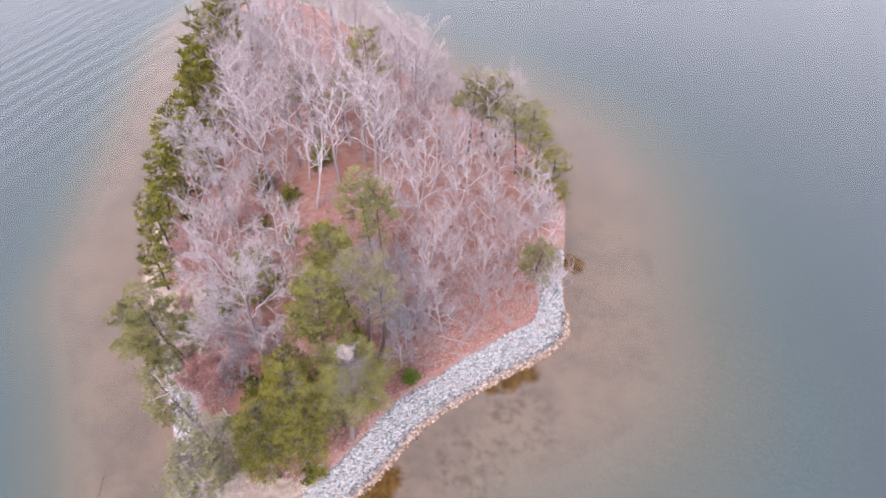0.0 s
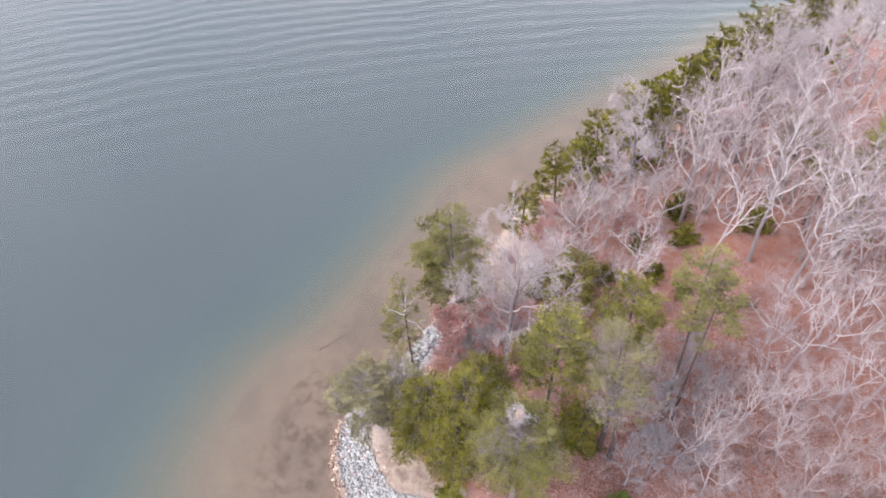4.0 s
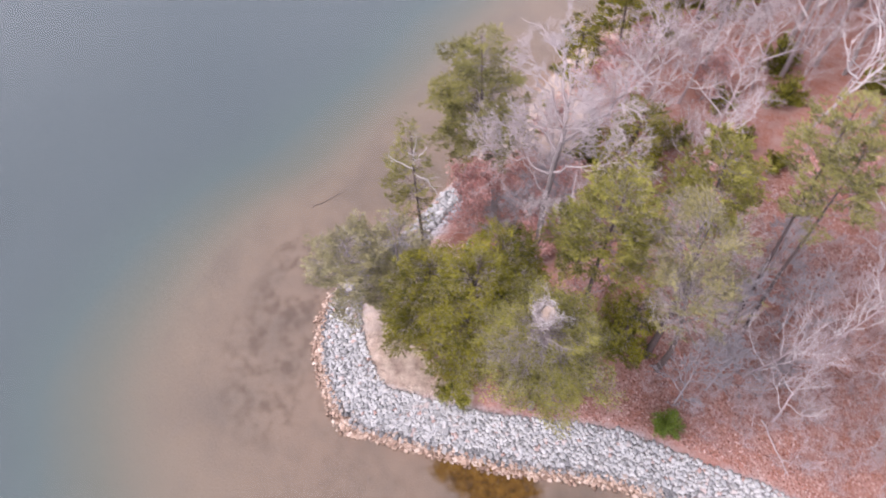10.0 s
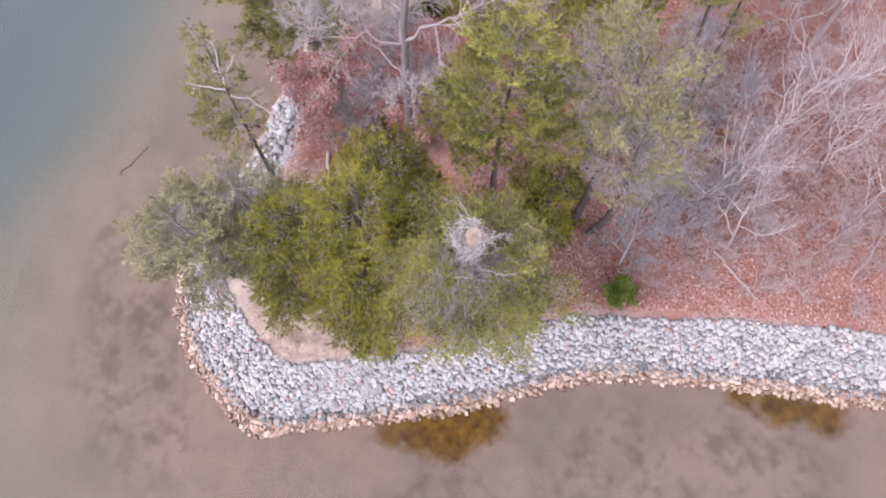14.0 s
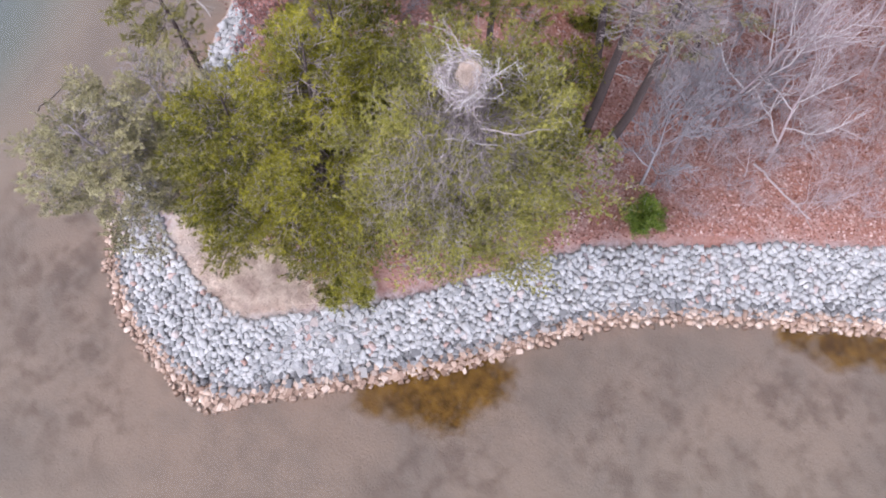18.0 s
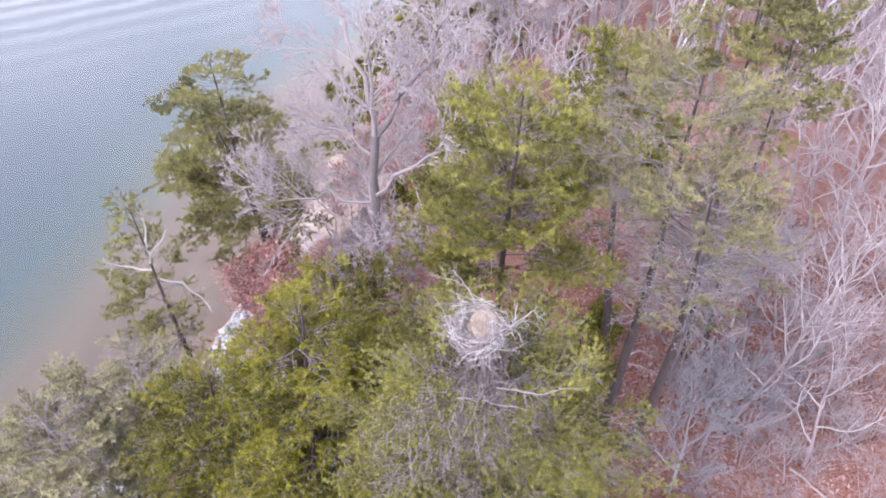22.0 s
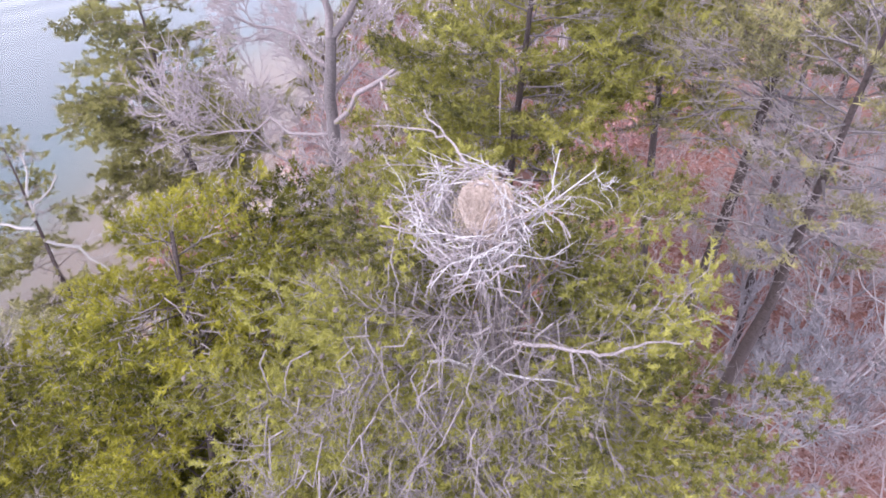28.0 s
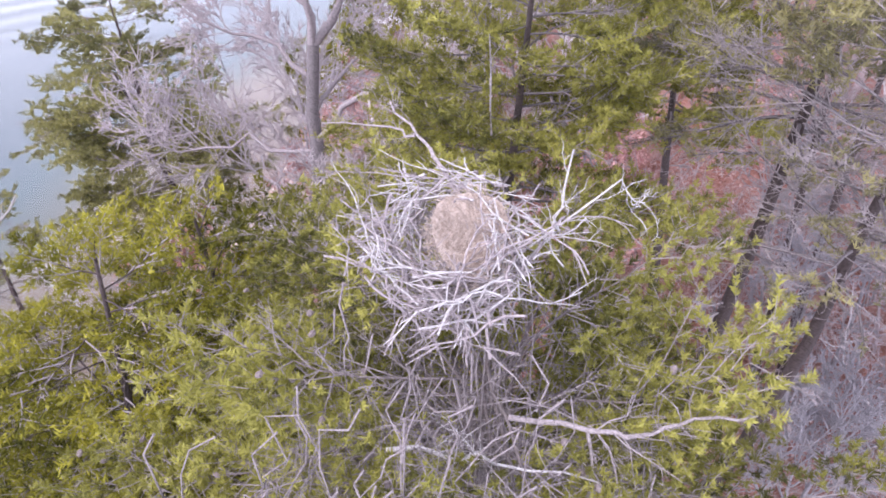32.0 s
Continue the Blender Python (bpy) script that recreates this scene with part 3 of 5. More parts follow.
def brushes(rng, at, axis, tone, blades, length, width, brush):
    """Needled shoot ends as one mesh: blades that stand out all round a short axis, each shoot with a tone of its own."""
    n = len(at)
    ax = axis / (np.linalg.norm(axis, axis=1)[:, None] + 1e-9)
    ax = np.repeat(ax, blades, 0)
    p = np.repeat(at, blades, 0) + ax * rng.uniform(-0.5, 0.5, (n * blades, 1)) * brush + rng.normal(0, 0.08 * brush, (n * blades, 3))
    out = rng.normal(0, 1, (n * blades, 3))
    out -= ax * (out * ax).sum(1)[:, None]
    out /= np.linalg.norm(out, axis=1)[:, None] + 1e-9
    d = out * 0.85 + ax * rng.uniform(0.1, 0.9, (n * blades, 1)) + np.array([0, 0, 0.2])
    d /= np.linalg.norm(d, axis=1)[:, None]
    side = np.cross(d, rng.normal(0, 1, (n * blades, 3)))
    side /= np.linalg.norm(side, axis=1)[:, None] + 1e-9
    v = np.stack([p + side * width * 0.5, p + d * length * rng.uniform(0.6, 1.25, (n * blades, 1)), p - side * width * 0.5], 1)
    me = fast_mesh("needles", v.reshape(-1, 3), np.arange(n * blades * 3).reshape(-1, 3))
    me.attributes.new("tone", "FLOAT", "POINT").data.foreach_set("value", np.repeat(tone, blades * 3).astype(np.float32))
    return me


SHAPES = {
    "dome": lambda u: np.sqrt(max(1 - (u * 0.95) ** 2.4, 0.02)) * (0.75 + 0.25 * min(u * 4, 1)),
    "broad": lambda u: 0.8 + 0.25 * smoothstep(0.0, 0.4, u) - 0.45 * smoothstep(0.75, 1.0, u),
    "column": lambda u: (0.6 + 0.4 * smoothstep(0, 0.3, u)) * (1.05 - 0.6 * u),
}


def layered_pine(seed, height, radius, low, shape="dome", limbs=44, trunk_r=0.17, lean=(0, 0), material=None, wood=None, limb_wood=None, twig_wood=None, live=None, rise=(-0.05, 0.5), lift=0.04, gap=0.17, sub=0.13, inner=0.22, spacing=0.13,
                 blades=12, length=0.11, width=0.036, brush=0.17, reach=None, bare=6, fine=1.0, name="pine_tree", second=None, sag=0.0, slant=None, hollow=None, crowd=1.0, wander=0.025):
    """A pine of flat needled sprays, limb over limb, with the bare twigs between them. Its foot is at the origin."""
    rng = np.random.default_rng(seed)
    wood, twig_wood = wood or DARK_BARK, twig_wood or TWIG_GREY
    live = live or (lambda u, az: 0.94)
    tree = new(name)
    stems = [bough(rng, (0, 0, -0.3), (lean[0], lean[1], 1), height, 8, wander, 0.01)]
    if second:
        stems.append(bough(rng, (second[0], second[1], -0.3), (lean[0] * 1.1, lean[1] * 1.1, 1), height * second[2], 8, 0.025, 0.01))
    for stem in stems:
        g = Geo()
        g.tube(stem, trunk_r * np.linspace(1.2, 0.12, len(stem)), 7)
        part_of("trunk", g.mesh("trunk"), wood, tree)
    at, axis, tone, twig = [], [], [], Geo()
    up = np.array([0, 0, 1.0])

    def needled(line, mood, start):
        run = np.linalg.norm(np.diff(line, axis=0), axis=1).sum() * (1 - start)
        for c in range(max(1, int(run / spacing + 0.5))):
            p, d = along(line, min(start + (1 - start) * (c + rng.uniform(0.4, 1.0)) / max(1, int(run / spacing + 0.5)), 0.999))
            if hollow is not None and hollow(p):
                continue
            at.append(p), axis.append(d + up * rng.uniform(0.1, 0.6)), tone.append(np.clip(mood + rng.normal(0, 0.17), 0, 1))

    for n in range(limbs):
        u = ((n + rng.uniform(0, 1)) / limbs) ** crowd
        p, d = along(stems[n % len(stems)], min(low + (1 - low) * u * 0.98, 0.999))
        az = n * 2.4 + rng.uniform(-0.5, 0.5)
        ln = radius * SHAPES[shape](u) * rng.uniform(0.72, 1.15) * (reach(az) if reach else 1.0)
        q = bough(rng, p, (np.cos(az), np.sin(az), rise[0] + (rise[1] - rise[0]) * u + (slant(az) if slant else 0.0) + rng.normal(0, 0.09)), ln, 6, 0.12, lift)
        q[:, 2] -= sag * np.linspace(0, 1, len(q)) ** 2 * ln
        r = max(trunk_r * 0.16 * (1.1 - 0.6 * u), 0.012)
        g = Geo()
        g.tube(q, np.linspace(r, r * 0.25, len(q)), 4)
        part_of("limb", g.mesh("limb"), limb_wood or wood, tree)
        mood, alive = rng.uniform(0.25, 0.75), live(u, az)
        shoots = max(4, int(ln / gap))
        for s in range(shoots):
            t = inner + (1 - inner) * (s + rng.uniform(0, 1)) / shoots
            sp, sd = along(q, min(t, 0.999))
            sl = (0.26 + 0.40 * ln * (1.12 - t)) * rng.uniform(0.65, 1.2)
            across = unit(np.cross(sd, up)) * (1 if s % 2 else -1)
            a = rng.uniform(0.45, 1.05)
            w = bough(rng, sp, sd * np.cos(a) + across * np.sin(a) + up * rng.normal(0.06 - sag * 0.5, 0.12), sl, 3, 0.14, 0.03 - sag * 0.15)
            twig.tube(w, fine * np.linspace(0.011, 0.005, len(w)), 3)
            if rng.uniform() > alive:
                sprout(rng, twig, w, 0.009 * fine, [(5, 0.5, 0.7, 0.02, 0.7), (3, 0.5, 0.7, 0.0, 0.8)], 0, [], 0.005 * fine)
                continue
            needled(w, mood, 0.35)
            for k in range(max(1, int(sl / sub))):
                bp, bd = along(w, rng.uniform(0.25, 0.95))
                side = unit(np.cross(bd, up)) * (1 if k % 2 else -1)
                x = bough(rng, bp, bd * 0.7 + side * rng.uniform(0.4, 1.0) + up * rng.normal(0.08 - sag * 0.5, 0.15), rng.uniform(0.18, 0.48) * (0.6 + 0.5 * sl), 2, 0.15, 0.03)[::2]
                twig.tube(x, fine * np.array([0.007, 0.003]), 3)
                needled(x, mood, 0.2)
        needled(q, mood, 0.75)
    for n in range(bare):
        p, d = along(stems[0], rng.uniform(min(0.35, low), low + 0.2))
        az = rng.uniform(0, 6.28)
        q = bough(rng, p, (np.cos(az), np.sin(az), rng.uniform(-0.3, 0.3)), radius * rng.uniform(0.3, 0.7), 6, 0.24, 0.02)
        g = Geo()
        g.tube(q, np.linspace(trunk_r * 0.15, 0.008, len(q)), 4)
        branch = part_of("dead_branch", g.mesh("dead_branch"), twig_wood, tree, "bare grey dead branch")
        g = Geo()
        sprout(rng, g, q, trunk_r * 0.1, [(8, 0.4, 0.8, 0.02, 0.6), (5, 0.5, 0.7, 0.0, 0.6)], 0, [], 0.007)
        tagged(part_of("twig_spray", g.mesh("twig_spray"), twig_wood, branch), kind="stuff")
    CROWN_POINTS[name] = np.array(at)
    tagged(part_of("shoot_spray", twig.mesh("shoot_spray"), twig_wood, tree), kind="stuff")
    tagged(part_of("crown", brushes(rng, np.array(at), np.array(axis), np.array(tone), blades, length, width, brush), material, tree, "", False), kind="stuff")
    return tree


def scrub(seed, radius, height, count, material, blades=14, length=0.18, width=0.04, name="bush"):
    """A rounded low bush: stems and leaf sprays."""
    rng = np.random.default_rng(seed)
    tree = new(name)
    at, axis = [], []
    for n in range(count):
        az, out = rng.uniform(0, 6.28), np.sqrt(rng.uniform(0, 1))
        d = np.array([np.cos(az) * out * radius, np.sin(az) * out * radius, height * np.sqrt(1.02 - out ** 2) * rng.uniform(0.75, 1.1)])
        q = bough(rng, (0, 0, -0.1), d, np.linalg.norm(d), 4, 0.08, 0.0)
        g = Geo()
        g.tube(q, np.linspace(0.025, 0.008, len(q)), 3)
        part_of("stem", g.mesh("stem"), GREY_BARK, tree)
        for t in np.linspace(0.35, 0.99, 9):
            p, dd = along(q, t)
            for _ in range(3):
                at.append(p + rng.normal(0, radius * 0.10, 3)), axis.append(dd * 0.5 + np.array([0, 0, 0.4]))
    part_of("foliage", tufts(rng, np.array(at), np.array(axis), blades, length, width, 0.06), material, tree, "", False)
    return tree


def stand(tree, x, y, turn=0.0, scale=1.0, tall=1.0, sink=0.0):
    return pose(x, y, ground_at(x, y) - sink, 0, 0, turn) @ Matrix.Diagonal((scale, scale, scale * tall, 1))


def plant(tree, spots, label, category, group):
    """Puts the tree on the first spot and copies of it on the others. A spot: x, y, turn, scale, tall."""
    tagged(tree, label, category, group)
    for spot in spots[1:]:
        copy_thing(tree, stand(tree, *spot))
    tree.matrix_basis = stand(tree, *spots[0])


def scatter(seed, count, boxes, apart, inland, scale, tall, clear=()):
    """Random spots in boxes (x0, y0, x1, y1) on the island, each some way from the others."""
    rng, spots, tries = np.random.default_rng(seed), [], 0
    while len(spots) < count and tries < 6000:
        tries += 1
        x0, y0, x1, y1 = boxes[rng.integers(len(boxes))]
        x, y = rng.uniform(x0, x1), rng.uniform(y0, y1)
        if float(shore_distance(np.array([x]), np.array([y]))[0]) < inland or any(np.hypot(x - a[0], y - a[1]) < apart for a in spots) or any(np.hypot(x - a, y - b) < r for a, b, r in clear):
            continue
        spots.append((x, y, rng.uniform(0, 360), rng.uniform(*scale), rng.uniform(*tall)))
    return spots


# big single pines
def lone_pine(x, y, label, top, turn=0.0, **how):
    z = ground_at(x, y)
    t = layered_pine(height=top - z, **how)
    tagged(t, label, "pine tree", "pines")
    t.matrix_basis = pose(x, y, z, 0, 0, turn)
    return t


lone_pine(-24.6, 39.4, "tall pine with a flat umbrella crown on the sandy shore", 13.9, seed=11, radius=3.9, low=0.45, limbs=62, lean=(-0.15, -0.06), bare=12, material=OLIVE_NEEDLES, limb_wood=ASH_BARK, live=lambda u, az: 0.95 if np.cos(az - 3.9) > -0.3 else 0.55, second=(0.9, 0.2, 0.8), rise=(-0.12, 0.3), sag=0.15)
slim_pine = lone_pine(-20.6, 31.9, "slim dark pine with white dead branches leaning over the water", 11.8, seed=12, radius=2.2, low=0.42, shape="column", limbs=36, lean=(-0.36, 0.05), bare=3, trunk_r=0.12, material=OLIVE_NEEDLES, reach=lambda a: 0.9 - 0.35 * np.cos(a - 0.5), live=lambda u, az: 0.92 if np.cos(az - 3.6) > -0.2 else 0.4, rise=(-0.25, 0.2), sag=0.15)
lone_pine(-19.0, 27.5, "low spreading olive pine overhanging the stone bank", 9.5, seed=13, radius=3.0, low=0.38, limbs=54, lean=(-0.24, -0.14), material=GREY_NEEDLES, wood=GREY_BARK, limb_wood=ASH_BARK, twig_wood=GREY_BARK, bare=6, live=lambda u, az: 0.75, sag=0.1)
lone_pine(-17.4, 29.0, "thin grey-green pine beside the stone bank", 9.7, seed=14, radius=3.0, low=0.28, limbs=60, lean=(-0.16, -0.04), material=GREY_NEEDLES, wood=GREY_BARK, limb_wood=ASH_BARK, twig_wood=GREY_BARK, bare=8, live=lambda u, az: 0.45, sag=0.1)
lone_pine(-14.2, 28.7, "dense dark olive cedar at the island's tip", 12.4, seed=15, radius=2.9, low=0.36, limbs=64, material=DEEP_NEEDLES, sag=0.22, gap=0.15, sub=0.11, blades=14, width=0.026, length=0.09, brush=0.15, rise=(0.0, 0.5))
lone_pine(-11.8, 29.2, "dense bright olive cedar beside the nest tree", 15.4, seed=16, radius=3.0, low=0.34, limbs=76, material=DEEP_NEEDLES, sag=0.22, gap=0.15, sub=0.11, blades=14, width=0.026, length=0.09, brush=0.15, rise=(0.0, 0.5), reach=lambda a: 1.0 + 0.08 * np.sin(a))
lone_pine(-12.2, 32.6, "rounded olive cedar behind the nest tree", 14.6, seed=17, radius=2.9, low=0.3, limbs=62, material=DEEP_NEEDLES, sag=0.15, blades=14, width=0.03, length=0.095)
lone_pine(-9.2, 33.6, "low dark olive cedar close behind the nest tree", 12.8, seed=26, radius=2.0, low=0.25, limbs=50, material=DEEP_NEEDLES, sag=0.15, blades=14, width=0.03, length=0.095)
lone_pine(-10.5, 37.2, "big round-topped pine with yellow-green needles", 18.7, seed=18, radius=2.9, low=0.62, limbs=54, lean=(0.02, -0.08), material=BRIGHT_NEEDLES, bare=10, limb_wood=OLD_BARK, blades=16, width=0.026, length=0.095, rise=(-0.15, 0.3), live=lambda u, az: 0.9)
lone_pine(-8.7, 43.2, "tall pine with a broad bright green crown", 17.3, seed=19, radius=2.7, low=0.66, limbs=40, lean=(-0.11, -0.02), material=BRIGHT_NEEDLES, bare=8, limb_wood=OLD_BARK, rise=(-0.15, 0.3))
lone_pine(-7.5, 40.3, "tall sparse pine with grey dead twigs and two dark trunks", 20.4, seed=20, radius=2.6, low=0.70, limbs=76, lean=(0.10, -0.20), trunk_r=0.2, material=DULL_NEEDLES, limb_wood=OLD_BARK, twig_wood=TWIG_GREY, blades=16, width=0.022, length=0.09, bare=12, second=(1.0, 0.1, 0.92), live=lambda u, az: 0.85 if u > 0.68 else 0.12, rise=(-0.1, 0.35), reach=lambda a: 1.0 + 0.35 * np.sin(a) - 0.1 * np.cos(a))
lone_pine(-6.2, 45.8, "tall yellow-green pine among the bare trees", 20.9, seed=21, radius=2.3, trunk_r=0.13, low=0.70, limbs=42, lean=(-0.09, 0.03), wander=0.008, material=OLIVE_NEEDLES, bare=10, limb_wood=OLD_BARK, second=(0.7, 0.3, 0.9))
lone_pine(-8.5, 71.0, "dark green pine above the bare trees", 20.4, seed=22, radius=2.6, low=0.6, limbs=26, material=OLIVE_NEEDLES, blades=12, length=0.14, width=0.035, spacing=0.22)
lone_pine(-19.0, 47.0, "dark green pine behind the large bare tree", 9.8, seed=23, radius=2.6, low=0.2, limbs=46, material=DEEP_NEEDLES, blades=14, length=0.12, width=0.026, spacing=0.2)
lone_pine(9.4, 51.6, "low olive pine at the bend of the stone bank", 6.8, seed=24, radius=2.5, low=0.25, limbs=32, material=OLIVE_NEEDLES, lean=(0.1, -0.1), blades=14, length=0.12, width=0.026, spacing=0.2)
lone_pine(-8.6, 38.9, "small dark olive cedar beneath the pines", 8.6, seed=25, radius=2.0, low=0.15, limbs=36, material=DEEP_NEEDLES)


def white_branch(pts, r):
    """A bleached dead branch of the leaning pine, given by its line."""
    rng = np.random.default_rng(int(r * 1e4))
    line = np.array(pts) - np.array(slim_pine.matrix_basis.translation)
    line = np.concatenate([np.linspace(a, b, 3)[:-1] for a, b in zip(line[:-1], line[1:])] + [line[-1:]])
    line[1:] += rng.normal(0, 0.05, line[1:].shape)
    g = Geo()
    g.tube(line, np.linspace(r, r * 0.4, len(line)), 6)
    branch = part_of("dead_branch", g.mesh("dead_branch"), DEAD_WOOD, slim_pine, "bleached white dead branch")
    g = Geo()
    sprout(rng, g, line, r * 0.6, [(5, 0.4, 0.8, 0.05, 0.6), (3, 0.5, 0.7, 0.0, 0.7)], 0, [], 0.014, 1)
    tagged(part_of("twig_spray", g.mesh("twig_spray"), DEAD_WOOD, branch), kind="stuff")


white_branch([(-22.8, 32.4, 8.9), (-23.4, 31.9, 9.1), (-24.0, 31.3, 9.4)], 0.05)
white_branch([(-22.9, 32.5, 9.1), (-23.2, 32.8, 9.8), (-23.9, 33.3, 10.6)], 0.055)
white_branch([(-22.6, 32.4, 8.6), (-22.1, 32.9, 8.3), (-21.4, 33.2, 7.6), (-20.9, 33.3, 7.1)], 0.05)
white_branch([(-22.9, 32.5, 9.2), (-23.0, 33.1, 9.6), (-23.1, 33.6, 9.9)], 0.04)

west_pine = layered_pine(31, 11.0, 3.0, 0.15, "dome", 34, bare=1, material=DEEP_NEEDLES, sag=0.1, blades=12, length=0.19, width=0.075, brush=0.26, spacing=0.26, gap=0.22, sub=0.2)
plant(west_pine, [(-30.4, 51.4, 0, 0.78, 0.8), (-31.2, 56.6, 70, 0.85, 0.95), (-32.0, 63.0, 130, 0.9, 1.05), (-31.8, 66.4, 200, 1.05, 1.1), (-31.6, 69.6, 300, 1.05, 1.05), (-31.0, 73.0, 260, 1.1, 1.15), (-30.2, 76.2, 340, 1.0, 1.2), (-31.0, 79.0, 20, 1.0, 1.2), (-31.0, 85.5, 90, 1.1, 1.2),
                  (-30.5, 92.0, 150, 1.1, 1.3), (-29.0, 99.0, 10, 1.1, 1.3), (-31.6, 59.8, 240, 0.85, 0.95), (-32.4, 71.4, 35, 0.95, 1.0), (-31.8, 82.2, 115, 1.05, 1.15), (-30.8, 88.8, 275, 1.05, 1.2), (-29.6, 95.4, 60, 1.1, 1.25)], "dark green shoreline pine with a full crown", "pine tree", "pines along the west shore")
east_pine = layered_pine(32, 12.5, 3.3, 0.55, "dome", 30, bare=2, material=OLIVE_NEEDLES, rise=(-0.1, 0.4), blades=10, length=0.17, width=0.055, brush=0.24, spacing=0.24, gap=0.26, sub=0.24)
plant(east_pine, [(3.0, 72.5, 0, 0.95, 1.0), (6.4, 72.8, 80, 0.95, 0.95), (8.8, 69.2, 150, 0.9, 0.9), (4.8, 75.5, 250, 0.9, 0.9), (10.4, 72.0, 310, 0.85, 0.85), (-12.4, 71.2, 30, 0.8, 0.95), (-16.0, 72.5, 200, 0.8, 1.0), (-7.8, 69.2, 120, 0.7, 0.8)], "tall olive pine with a high open crown", "pine tree", "pines on the east shore")
shore_fir = layered_pine(33, 9.5, 2.7, 0.15, "dome", 40, bare=2, material=DEEP_NEEDLES, blades=10, length=0.17, width=0.055, brush=0.24, spacing=0.24, gap=0.26, sub=0.24)
plant(shore_fir, [(12.2, 63.4, 0, 1.0, 1.0), (10.8, 66.8, 100, 0.85, 1.0)], "bushy dark green pine by the east waterline", "pine tree", "pines on the east shore")
under_cedar = scrub(34, 1.3, 1.9, 14, CEDAR, blades=20, name="evergreen_shrub")
plant(under_cedar, [(-11.3, 28.7, 0, 0.9, 1.0), (-14.5, 33.4, 60, 1.0, 1.0), (-17.0, 35.6, 120, 1.1, 1.2), (-15.6, 35.4, 200, 0.9, 1.0), (-19.5, 52.0, 40, 1.0, 1.2), (-16.5, 55.0, 80, 1.0, 1.0), (-22.5, 46.5, 10, 1.1, 1.2), (-17.8, 60.5, 30, 1.1, 1.2), (-20.6, 57.2, 140, 1.0, 1.1), (-24.6, 48.6, 220, 1.0, 1.0), (-13.2, 55.0, 280, 0.8, 1.0), (-9.8, 44.6, 330, 0.9, 1.1), (-17.6, 36.8, 15, 1.2, 1.5), (-9.3, 39.2, 75, 1.2, 1.4), (-21.5, 64.0, 90, 1.2, 1.3), (-14.6, 66.5, 20, 1.2, 1.4)], "low dark olive evergreen shrub in the leaf litter", "shrub", "evergreen shrubs")
green_bush = scrub(35, 0.95, 1.3, 30, BUSH, length=0.15, width=0.025)
plant(green_bush, [(-3.4, 38.55, 0, 1.0, 1.0)], "small bright green bush alone in the leaf litter", "bush", "")

# bare trees
def forked_tree(seed, trunk, boughs, trunk_r, material, name="bare_tree"):
    """A bare tree from its trunk's line and the lines of its main boughs, all from the foot at the origin."""
    rng = np.random.default_rng(seed)
    tree = new(name)

    def crook(pts, amount):
        pts = np.array(pts, float)
        fine = np.concatenate([np.linspace(a, b, 4)[:-1] for a, b in zip(pts[:-1], pts[1:])] + [pts[-1:]])
        fine[1:] += rng.normal(0, amount, fine[1:].shape)
        return fine

    g, line = Geo(), crook(trunk, 0.04)
    g.tube(line, trunk_r * np.linspace(1.2, 0.75, len(line)), 8)
    part_of("trunk", g.mesh("trunk"), OLD_BARK, tree)
    for pts, r in boughs:
        r *= 0.85
        g, line = Geo(), crook(pts, 0.10)
        g.tube(line, np.linspace(r, r * 0.22, len(line)), 6)
        limb = part_of("limb", g.mesh("limb"), ASH_BARK, tree)
        twigs = Geo()
        sprout(rng, twigs, line, r * 0.65, [(13, 0.5, 0.75, 0.08, 0.5), (8, 0.52, 0.7, 0.05, 0.5), (5, 0.6, 0.65, 0.02, 0.6)], 0, [], 0.016)
        tagged(part_of("twig_spray", twigs.mesh("twig_spray"), material, limb), kind="stuff")
    return tree


limb_tree = forked_tree(41, [(0, 0, -0.3), (-0.1, 0.1, 5), (-0.3, 0.3, 9), (-0.3, 0.6, 11.4)], [
    ([(-0.3, 0.6, 11.3), (-1.0, 1.0, 13.0), (-2.4, 1.7, 14.8), (-3.6, 2.2, 15.6)], 0.13),
    ([(-0.3, 0.6, 11.3), (0.5, 1.4, 13.0), (1.2, 2.2, 14.4), (1.4, 2.6, 16.0)], 0.13),
    ([(-0.3, 0.6, 11.2), (-0.2, 0.4, 13.5), (0.3, 0.2, 15.5)], 0.10),
    ([(-0.6, 0.8, 12.2), (-2.4, 0.8, 13.4), (-4.4, 1.0, 14.2)], 0.09),
    ([(-0.3, 0.5, 10.6), (-1.6, 0.0, 11.4), (-3.0, -0.8, 12.0)], 0.08),
    ([(-0.3, 0.3, 8.8), (-1.8, -0.4, 8.9), (-3.2, -1.5, 8.6), (-4.4, -2.2, 9.2)], 0.065),
    ([(-0.3, 0.3, 9.0), (1.2, 0.9, 10.6), (2.3, 1.4, 11.6), (3.6, 1.8, 12.8)], 0.10),
    ([(-0.3, 0.3, 9.6), (-0.2, 1.9, 10.6), (-0.6, 3.6, 11.6)], 0.08),
    ([(-0.2, 0.2, 7.6), (1.0, -0.9, 8.3), (1.8, -1.6, 9.4)], 0.07),
    ([(-0.2, 0.2, 6.4), (-1.8, 0.4, 7.0), (-3.4, 0.2, 7.8), (-4.6, 0.4, 8.8)], 0.07),
    ([(-0.3, 0.3, 8.2), (-2.0, 1.6, 9.0), (-3.8, 2.4, 10.2)], 0.07),
    ([(-0.2, 0.2, 7.0), (-1.5, 1.4, 7.8), (-2.6, 2.6, 8.9)], 0.07)], 0.18, PALE_BARK)
